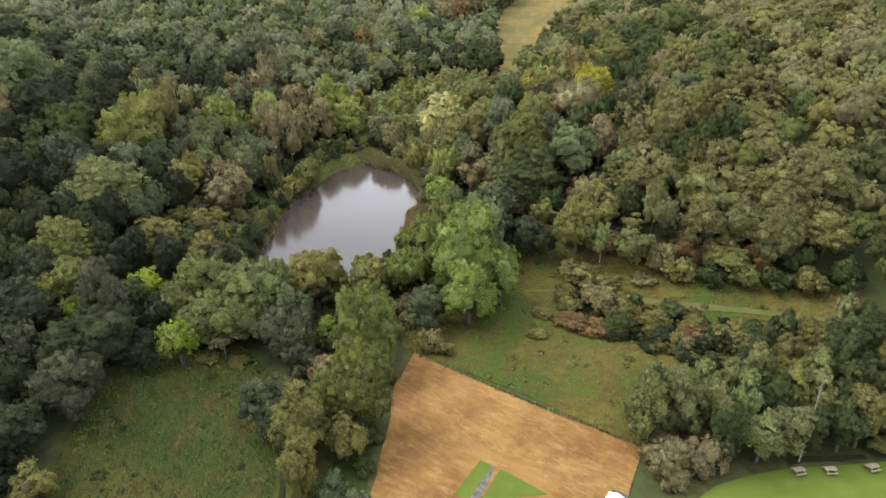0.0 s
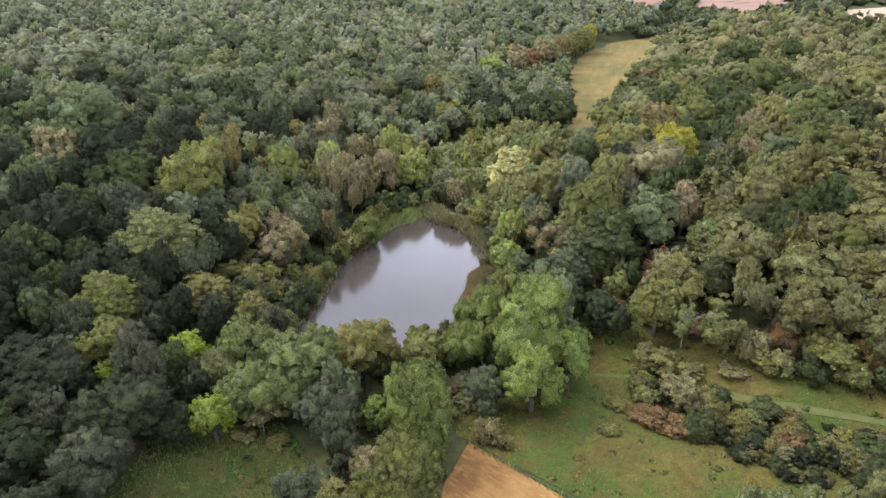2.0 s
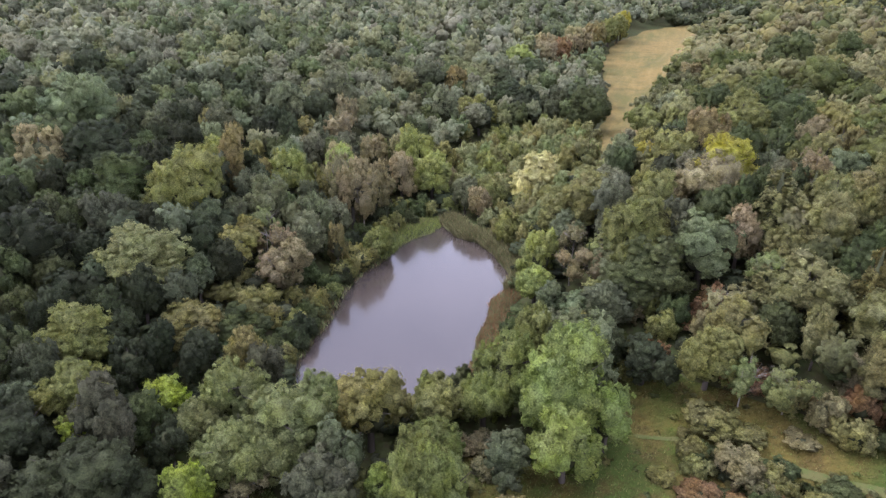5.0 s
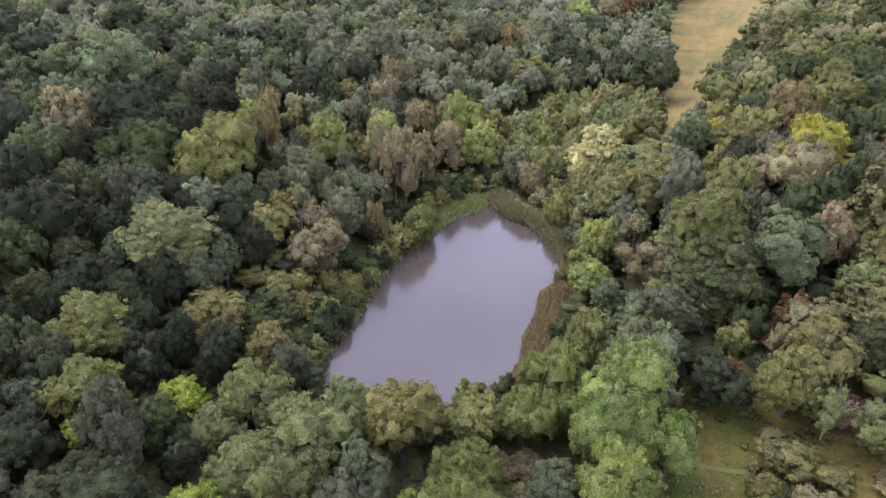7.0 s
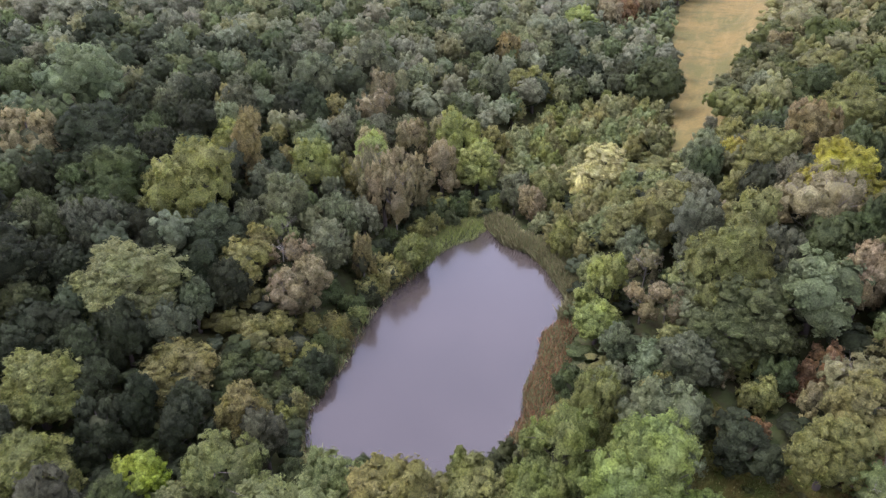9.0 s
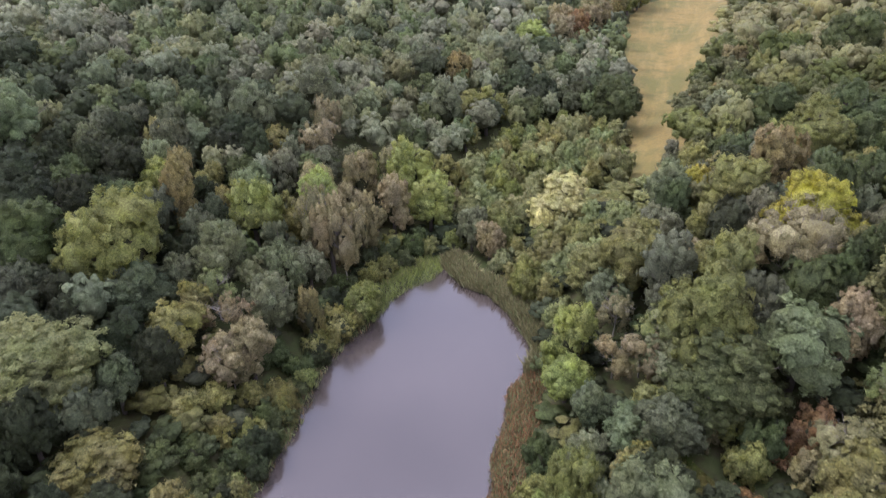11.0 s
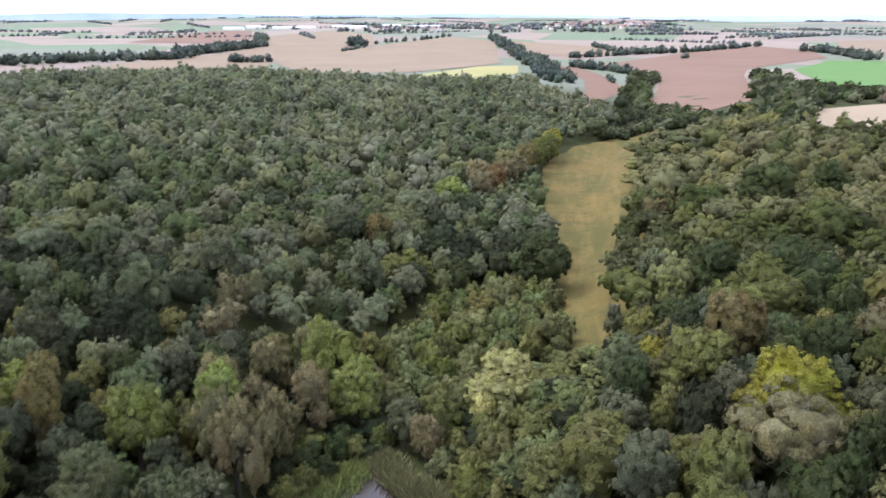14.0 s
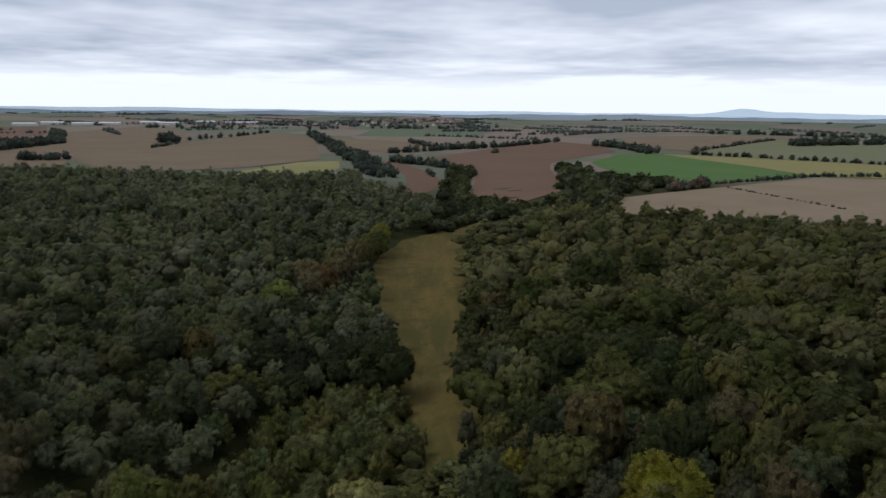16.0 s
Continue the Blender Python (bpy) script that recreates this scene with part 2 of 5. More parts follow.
mg = k.mix(k.range(k.noise(2.2, 5), 0.55, 0.75, 0, 0.6), mg, (0.095, 0.081, 0.020))
MEADOW = k.color(mg).bump(k.noise(1.8, 5), 1.0, 0.4).m
k = Mat("lush_rough_grass", 0.95, 0.12)
lg = k.mix(k.range(k.noise(0.12, 4), 0.4, 0.62), (0.021, 0.033, 0.005), (0.045, 0.043, 0.009))
lg = k.mix(k.range(k.noise(0.3, 5, (1, 0.4, 1), -25), 0.5, 0.68, 0, 0.85), lg, (0.050, 0.036, 0.012))
lg = k.mix(k.range(k.noise(1.5, 5, (1, 0.5, 1), -25), 0.42, 0.7, 0, 0.75), lg, (0.021, 0.026, 0.006))
LUSH = k.color(lg).bump(k.noise(1.3, 5, (1, 0.5, 1), -25), 1.0, 0.5).m
k = Mat("mown_lawn", 0.9, 0.15)
LAWN = k.color(k.mix(k.range(k.noise(0.35, 5), 0.35, 0.65), (0.052, 0.074, 0.009), (0.066, 0.087, 0.012))).bump(k.noise(3, 4), 0.4, 0.1).m
k = Mat("trodden_path", 0.95, 0.1)
PATH_MAT = k.color(k.mix(k.range(k.noise(0.6, 5), 0.4, 0.6), (0.069, 0.066, 0.022), (0.050, 0.063, 0.016))).bump(k.noise(2, 4), 0.5, 0.1).m
k = Mat("wet_ditch", 0.95, 0.05)
DITCH = k.color(k.mix(k.noise(0.9, 4), (0.011, 0.012, 0.007), (0.027, 0.027, 0.013))).bump(k.noise(2, 4), 0.5, 0.2).m

k = Mat("pond_water", 0.13, 1.0)
k.b.inputs["IOR"].default_value = 1.333
k.b.inputs["Coat Weight"].default_value, k.b.inputs["Coat IOR"].default_value, k.b.inputs["Coat Roughness"].default_value = 1.0, 1.5, 0.11
WATER = k.color(k.mix(k.range(k.noise(0.03, 3), 0.35, 0.65), (0.034, 0.027, 0.022), (0.044, 0.035, 0.029))).bump(k.noise(0.7, 4, (1, 0.4, 1), 15), 0.10, 0.05).m
k = Mat("reed_blades", 0.85, 0.2)
rt = k.t.nodes.new("ShaderNodeAttribute")
rt.attribute_name = "tint"
REED = k.color(k.hsv(rt.outputs["Color"], 0.5, 1.0, k.range(k.geo.outputs["Random Per Island"], 0, 1, 0.6, 1.4))).m


def plain(name, a, b, rough=0.8, scale=1.5, spec=0.3):
    k = Mat(name, rough, spec)
    return k.color(k.mix(k.range(k.noise(scale, 4), 0.35, 0.65), a, b)).bump(k.noise(scale * 4, 4), 0.25, 0.03).m


WHITE_SHEET = plain("white_sheet", (0.60, 0.62, 0.65), (0.70, 0.70, 0.71), 0.5)
DARK_WALL = plain("dark_boards", (0.03, 0.03, 0.035), (0.06, 0.055, 0.05))
WEATHERED = plain("weathered_timber", (0.13, 0.11, 0.07), (0.19, 0.165, 0.105))
STONE = plain("grey_concrete", (0.05, 0.045, 0.036), (0.12, 0.105, 0.085))
RED_ROOF = plain("red_felt_roof", (0.16, 0.06, 0.045), (0.22, 0.085, 0.065))
RENDERED = plain("pale_render", (0.62, 0.58, 0.52), (0.74, 0.70, 0.65), 0.85, 0.2)
BRICK = plain("red_brick_far", (0.30, 0.16, 0.11), (0.38, 0.21, 0.15), 0.85, 0.2)
TILE = plain("roof_tile_far", (0.20, 0.12, 0.10), (0.30, 0.20, 0.16), 0.8, 0.2)
# skyline haze: put into the blue base colour and a weak emission
FAR_HILL = plain("far_hazed_hills", (0.42, 0.50, 0.60), (0.46, 0.53, 0.62), 1.0, 0.002, 0.0)
FAR_PLAIN = plain("far_hazed_plain", (0.20, 0.24, 0.29), (0.26, 0.30, 0.34), 1.0, 0.01, 0.0)
for mat, haze_glow in ((FAR_HILL, 0.95), (FAR_PLAIN, 0.26)):
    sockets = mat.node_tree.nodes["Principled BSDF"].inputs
    sockets["Emission Color"].default_value, sockets["Emission Strength"].default_value = (0.80, 0.92, 1.0, 1), haze_glow
GLASS_DARK = plain("window_dark", (0.03, 0.035, 0.04), (0.05, 0.055, 0.06), 0.2, 1, 0.5)


# ---- the lie of the land ----
def sstep(a, b, x):
    t = np.clip((x - a) / (b - a), 0, 1)
    return t * t * (3 - 2 * t)


AXIS_Y = (-200, 60, 150, 190, 240, 300, 380, 440, 600, 900, 6000)
AXIS_X = (0, 0, 0, 3, 32, 62, 88, 118, 210, 330, 330)


def valley(x, y):
    """Height of the valley's two flanks and of the farmland beyond."""
    d = (x - np.interp(y, AXIS_Y, AXIS_X)) * np.interp(y, (150, 220, 440, 600), (1, 0.88, 0.88, 0.9))
    left = 24 * (1 - np.exp(-np.maximum(-d - 18, 0) * 0.28 / 24))
    right = 19 * (1 - np.exp(-np.maximum(d - np.interp(y, (80, 100, 120, 150), (75, 50, 28, 12)), 0) * 0.46 / 19))
    z = np.where(d < 0, left, right) * np.interp(y, (-50, 60, 110, 150), (0.25, 0.4, 0.8, 1))
    far = sstep(420, 900, np.hypot(x, y - 100))
    farm = 14 + 6 * np.sin(x / 310 + 0.6) * np.cos(y / 420) + 4 * sstep(900, 2500, y)
    r = np.hypot(x, y)
    farm = farm + 20 * sstep(2600, 4700, r) + 7 * np.sin(x / 700 + 1) * np.sin(y / 560) * sstep(1500, 3500, r)
    farm = farm + 26 * np.exp(-((x - 960) / 330) ** 2 - ((y - 2560) / 420) ** 2)
    return z * (1 - far) + farm * far


POND = ((0.4, 191.4), (4, 184), (9, 181), (12.6, 174.4), (16, 164), (13.6, 157.5), (10.8, 153.9), (9.7, 146.6), (7.3, 139.8), (7, 134),
        (5.2, 130), (3, 125.5), (-6, 121), (-16, 121.5), (-23.5, 126), (-24.6, 131.2), (-23.5, 137.3), (-21.4, 144), (-20.6, 151.3),
        (-19.1, 159.4), (-16.7, 165.4), (-13.6, 169.6), (-10.2, 178.8), (-7.4, 183), (-3, 186.2))


def inside(poly, x, y):
    """Which of the points lie within the outline."""
    res = np.zeros(np.shape(x), bool)
    for (x0, y0), (x1, y1) in zip(poly, poly[1:] + poly[:1]):
        if y0 != y1:
            res ^= ((y0 > y) != (y1 > y)) & (x < (x1 - x0) * (y - y0) / (y1 - y0) + x0)
    return res


def away(poly, x, y):
    """Distance to the outline, negative within."""
    best = np.full(np.shape(x), 1e9)
    for (x0, y0), (x1, y1) in zip(poly, poly[1:] + poly[:1]):
        dx, dy = x1 - x0, y1 - y0
        t = np.clip(((x - x0) * dx + (y - y0) * dy) / (dx * dx + dy * dy), 0, 1)
        best = np.minimum(best, np.hypot(x - x0 - t * dx, y - y0 - t * dy))
    return np.where(inside(poly, x, y), -best, best)


def ground_z(x, y):
    x, y = np.asarray(x, float), np.asarray(y, float)
    z = valley(x, y) + 0.8
    near = (np.abs(x) < 60) & (y > 95) & (y < 220)
    d = np.where(near, away(POND, np.where(near, x, 0), np.where(near, y, 0)), 50)
    z = np.where(d < 14, z * sstep(-0.5, 14, d) + 0.35 * (1 - sstep(-0.5, 14, d)), z)
    z = np.where(d < 1.0, z - 2.2 * sstep(1.4, -2.6, d), z)
    rough = 0.10 * np.sin(x * 0.31 + 2 * np.sin(y * 0.13)) * np.sin(y * 0.27 + 1.3)
    return z + np.where(d > 2, rough * np.clip((d - 2) / 6, 0, 1), 0)


def gz(x, y):
    return float(ground_z(np.array([x]), np.array([y]))[0])


def mesh_from(name, verts, faces, mats=(), smooth=False):
    """A mesh from arrays of points and triangles or quads."""
    me = bpy.data.meshes.new(name)
    verts, faces = np.ascontiguousarray(verts, np.float32), np.ascontiguousarray(faces, np.int32)
    n = faces.shape[1]
    me.vertices.add(len(verts))
    me.vertices.foreach_set("co", verts.ravel())
    me.loops.add(faces.size)
    me.loops.foreach_set("vertex_index", faces.ravel())
    me.polygons.add(len(faces))
    me.polygons.foreach_set("loop_start", np.arange(0, faces.size, n, dtype=np.int32))
    if smooth:
        me.polygons.foreach_set("use_smooth", np.ones(len(faces), bool))
    for m in mats:
        me.materials.append(m)
    me.update(calc_edges=True)
    return me


def spaced(lo, hi, knots):
    """Grid lines whose step grows outward; knots: (start, end, step)."""
    xs = []
    for a, b, s in knots:
        xs += list(np.arange(a, b, s))
    return np.array(sorted(set(np.round([lo, *xs, hi], 3))))


STRAW_PLOT = ((7, 96), (22, 82), (37, 69.5), (33, 63), (28, 55), (-4, 55), (-1.5, 67), (1.5, 79), (3, 88))
MEADOW_R = ((5, 98), (4, 112), (16, 112), (24, 120), (32, 136), (40, 121), (52, 113), (66, 104.5), (80, 97.5), (86, 93), (78, 88), (64, 82), (54, 67), (38.5, 68), (23, 83))
GRASS_L = ((-40, 95), (-22, 101), (-16, 93), (-14.3, 79), (-13.5, 50), (-46, 50), (-44, 70))
STRIP = ((43, 214), (44, 222), (48, 240), (51, 258), (59, 282), (69, 332), (80, 390), (96, 437), (126, 483), (180, 518), (176, 498), (130, 417), (103, 338), (83, 296), (70, 269), (58, 241), (49, 217))

gx = spaced(-4900, 4900, ((-4900, -900, 160), (-900, -200, 25), (-200, -40, 4), (-40, 42, 1.2), (42, 220, 4), (220, 900, 20), (900, 4900, 130)))
gy = spaced(-1500, 4950, ((-1500, -200, 100), (-200, 40, 12), (40, 112, 3), (112, 200, 1.2), (200, 420, 4), (420, 1400, 18), (1400, 4950, 110)))
XX, YY = np.meshgrid(gx, gy)
ZZ = ground_z(XX, YY) - np.where((YY > 205) & (YY < 525) & (XX > 35) & (XX < 200), 0.8 * sstep(5.0, 1.0, away(STRIP, XX, YY)), 0)
pts = np.stack([XX.ravel(), YY.ravel(), ZZ.ravel()], 1)
idx = np.arange(len(pts)).reshape(XX.shape)
quads = np.stack([idx[:-1, :-1], idx[:-1, 1:], idx[1:, 1:], idx[1:, :-1]], -1).reshape(-1, 4)
tagged(new("ground", mesh_from("ground", pts, quads, (EARTH,), True)), "rough grass and leaf litter over a wooded valley and far fields", "ground", kind="structure")

# the pond's surface reaches a little under its banks
bm = bmesh.new()
mid = Vector((-5, 152, 0))
bm.faces.new([bm.verts.new(mid + (Vector((x, y, 0)) - mid) * 1.06) for x, y in POND])
bmesh.ops.triangulate(bm, faces=bm.faces[:])
me = bpy.data.meshes.new("water")
bm.to_mesh(me), bm.free()
me.materials.append(WATER)
tagged(new("water", me), "still grey pond water with a faint sky sheen", "water", kind="structure")


def patch(name, corners, mat, label, step=6.0, lift=0.12, category="ground"):
    """A piece of land of its own, laid over the ground's shape."""
    bm = bmesh.new()
    bm.faces.new([bm.verts.new((x, y, 0)) for x, y in corners])
    xs, ys = [c[0] for c in corners], [c[1] for c in corners]
    for axis, lo, hi in (((1, 0, 0), min(xs), max(xs)), ((0, 1, 0), min(ys), max(ys))):
        for v in np.arange(lo + step, hi, step):
            bmesh.ops.bisect_plane(bm, geom=bm.verts[:] + bm.edges[:] + bm.faces[:], plane_co=Vector(axis) * float(v), plane_no=axis)
    bmesh.ops.triangulate(bm, faces=bm.faces[:])
    for v in bm.verts:
        v.co.z = gz(v.co.x, v.co.y) + lift
    for f in bm.faces:
        f.smooth = True
        if f.normal.z < 0:
            f.normal_flip()
    me = bpy.data.meshes.new(name)
    bm.to_mesh(me), bm.free()
    me.materials.append(mat)
    return tagged(new(name, me), label, category, kind="structure")


def worn(corners, step, amp):
    """An outline with small irregular bends, as grass creeps over an edge."""
    res = []
    for (x0, y0), (x1, y1) in zip(corners, corners[1:] + corners[:1]):
        n = max(1, int(math.hypot(x1 - x0, y1 - y0) / step))
        for i in range(n):
            x, y = x0 + (x1 - x0) * i / n, y0 + (y1 - y0) * i / n
            w = amp * (math.sin(x * 1.7 + y * 2.3) + math.sin(x * 0.53 - y * 0.71 + 1) + 0.6 * math.sin(x * 4.1 + 2 + y * 3.3))
            res.append((x + w * 0.6, y - w * 0.5))
    return res


patch("field_straw", worn(STRAW_PLOT, 2.2, 0.16), STRAW, "rectangular plot of cut tan straw with darker swathes", 2.5, 0.16, "field")
patch("meadow_path", worn(MEADOW_R, 2.0, 0.5), MEADOW, "rough green and straw-coloured meadow beside the wood", 2.5, 0.12, "meadow")
patch("meadow_rough", worn(GRASS_L, 2.0, 0.6), LUSH, "tussocky green meadow between trees", 2.5, 0.12, "meadow")
patch("meadow_strip", worn(STRIP[:10] + tuple((x + 6, y - 3) for x, y in STRIP[10:]), 4.0, 0.9), HAY, "long curving strip of tawny hay meadow in the valley", 3, 0.3, "meadow")
patch("lawn_east", ((35, 54), (37.5, 58), (44, 61.5), (50, 62.6), (56, 63), (69, 62.3), (90, 61.6), (90, 52), (35, 52)), LAWN, "mown bright green lawn", 4, 0.14, "lawn")
patch("lawn_near", ((9.2, 64.5), (13.8, 70.3), (15.2, 68.8), (11, 63.5)), LAWN, "small mown lawn beside a path", 2, 0.22, "lawn")
patch("lawn_small", ((16.2, 68.2), (21.5, 63), (12.5, 63)), LAWN, "small mown lawn beside a path", 2, 0.22, "lawn")
patch("path_slab", worn(((14.3, 70), (15.7, 68.6), (12.3, 63), (10.6, 63)), 0.8, 0.12), STONE, "grey slab path between two small lawns", 2, 0.19, "path")
patch("meadow_bank", worn(((-12.6, 84), (-6, 86), (0.5, 81), (-2.2, 67), (-4.6, 55), (-12.2, 55)), 2, 0.4), LUSH, "green bank of rough grass beside the straw plot", 2.5, 0.10, "meadow")
patch("ditch", ((-13.8, 82), (-13.1, 82), (-12.6, 55), (-13.3, 55)), DITCH, "narrow dark ditch along the meadow", 3, 0.13, "ditch")
patch("channel", worn(((55.6, 63.4), (58, 63.7), (65, 63.2), (67, 63.2), (67, 64.0), (65, 64.2), (58, 64.9), (55.8, 64.4)), 1.5, 0.2), DITCH, "dark water channel under the trees by the lawn", 3, 0.16, "ditch")
patch("path_mown", worn(((30, 113.2), (37, 112.4), (44, 108.2), (54, 102.6), (66, 96.6), (78, 90.6), (78, 89.8), (65.4, 95.6), (53.4, 101.4), (43.4, 107.2), (36.7, 111.6), (30, 112.4)), 2, 0.15), PATH_MAT, "faint trodden grass path along the meadow edge", 4, 0.2, "path")

patch("field_red", ((222, 529), (273, 555), (297, 594), (394, 780), (458, 886), (554, 969), (683, 1067), (763, 1232), (757, 1370), (556, 1249), (288, 974), (308, 911), (314, 798), (269, 703), (235, 641)), PLOUGH_RED, "large bare red-brown ploughed field", 30, 0.4, "field")
patch("field_brown", ((145, 588), (196, 685), (222, 770), (253, 985), (268, 960), (258, 800), (246, 722), (158, 584)), PLOUGH_RED, "narrow bare brown field between two woods", 25, 0.4, "field")
patch("field_harvested", ((-104, 1033), (-95, 1158), (-23, 1298), (38, 1507), (235, 1905), (317, 1717), (190, 1030), (142, 965), (60, 836), (-10, 800), (-60, 860)), PLOUGH_TAN, "wide harvested pinkish-tan field", 50, 0.5, "field")
patch("field_pasture", ((50, 700), (64, 790), (149, 964), (203, 979), (170, 830), (110, 700)), PASTURE, "small yellow-green pasture at the wood's edge", 30, 0.55, "field")
patch("field_slope", ((-300, 900), (-203, 1170), (-174, 1420), (-217, 1911), (-65, 2338), (47, 2032), (40, 1549), (-23, 1302), (-95, 1162), (-108, 1033), (-100, 900)), PLOUGH_TAN, "pinkish harvested field rising to a copse", 60, 0.45, "field")
patch("field_west", ((-480, 2600), (-348, 2642), (-234, 1799), (-263, 1495), (-420, 1500)), PLOUGH_RED, "bare reddish field beyond a belt of trees", 60, 0.4, "field")
patch("field_crop", ((380, 617), (506, 870), (644, 1005), (706, 979), (640, 720), (588, 609), (404, 551)), CROP, "smooth bright green field of young crop", 40, 0.4, "field")
patch("field_verge", ((708, 985), (736, 940), (840, 690), (650, 568), (590, 605), (642, 720)), PASTURE, "pale rough grass strip beside the crop", 40, 0.4, "field")
patch("field_stubble", ((240, 440), (279, 493), (399, 527), (577, 589), (640, 564), (760, 560), (560, 330), (330, 325), (262, 385)), STUBBLE, "pale tan stubble field on the hill", 30, 0.4, "field")
patch("field_middle", ((352, 1716), (467, 1488), (439, 1219), (317, 1150), (301, 1305)), PLOUGH_TAN, "small tan field before the village", 60, 0.5, "field")
patch("field_east", ((788, 1005), (1228, 1259), (1400, 1100), (1199, 900), (860, 700), (765, 876)), GREY_PASTURE, "broad grey-green pasture with hedges", 60, 0.4, "field")
patch("field_upper", ((800, 1020), (780, 1180), (1000, 1500), (1500, 1500), (1560, 1300), (1228, 1265)), PLOUGH_TAN, "distant tan field on the plateau", 80, 0.5, "field")


# ---- trees ----
rng = np.random.default_rng(7)


def ico(level):
    bm = bmesh.new()
    bmesh.ops.create_icosphere(bm, subdivisions=level, radius=1)
    v = np.array([x.co[:] for x in bm.verts])
    f = np.array([[x.index for x in p.verts] for p in bm.faces])
    bm.free()
    return v, f


ICO = {1: ico(1), 2: ico(2)}


def unit(v):
    return v / (np.linalg.norm(v, axis=-1, keepdims=True) + 1e-9)


def leaf_tris(at, way, size, slim=1.0, hang=0.0):
    """Ragged leaf sprays: one triangle each, facing roughly along way; the third array is their soft normals."""
    n = len(at)
    soft = unit(unit(way) + rng.normal(0, 0.5, (n, 3)))
    nrm = unit(unit(way) + rng.normal(0, 0.28, (n, 3)))
    a = unit(np.cross(nrm, rng.normal(0, 1, (n, 3)) * (1 - hang) + np.array((0.0, 1.0, 0.0)) * hang * rng.choice((-1, 1), (n, 1))))
    b = np.cross(nrm, a)
    if hang:
        a, b = unit(a * np.array((1, 1, 0.2))), unit(b * (1 - hang) + np.array((0, 0, -1.0)) * hang)
    s = size * rng.uniform(0.6, 1.45, (n, 1))
    p0 = at + a * s * 0.62 * slim + b * s * rng.uniform(-0.5, 0.1, (n, 1))
    p1 = at - a * s * 0.62 * slim + b * s * rng.uniform(-0.5, 0.1, (n, 1))
    p2 = at + b * s * rng.uniform(0.5, 1.0, (n, 1)) / slim
    turned = ((np.cross(p1 - p0, p2 - p0) * soft).sum(1) < 0)[:, None]
    v = np.stack([np.where(turned, p1, p0), np.where(turned, p0, p1), p2], 1).reshape(-1, 3)
    return v, np.arange(3 * n).reshape(n, 3), np.repeat(soft, 3, 0)


def caps(c, rad, tall, centre, h, level=1, jag=0.16, puff=0.4, turn=-0.15):
    """Rounded leafy clumps at c: only the faces that look out of the crown and lie in no other clump."""
    iv, jf = ICO[level]
    n, m = len(c), len(iv)
    v = c[:, None] + iv[None] * (1 + rng.normal(0, jag, (n, m, 1))) * rad[:, None, None] * tall[:, None]
    dome = unit((v - centre) / np.array((1, 1, h)))
    q = unit(iv[None] * (1 - puff) + dome * puff)
    mid = v[:, jf].mean(2)
    way = unit(iv[jf].mean(1))[None]
    out = unit((c - centre) / np.array((1, 1, h)))[:, None]
    keep = (way * out).sum(2) + 0.35 * way[..., 2] > turn
    flat = mid.reshape(-1, 3)
    sunk = np.zeros(len(flat), bool)
    for i in range(n):
        d = np.linalg.norm((flat - c[i]) / tall[i], axis=1) < rad[i] * 0.72
        d[i * len(jf):(i + 1) * len(jf)] = False
        sunk |= d
    f = (jf[None] + np.arange(n)[:, None, None] * m).reshape(-1, 3)[keep.ravel() & ~sunk]
    used, f = np.unique(f, return_inverse=True)
    return v.reshape(-1, 3)[used], f.reshape(-1, 3), q.reshape(-1, 3)[used]


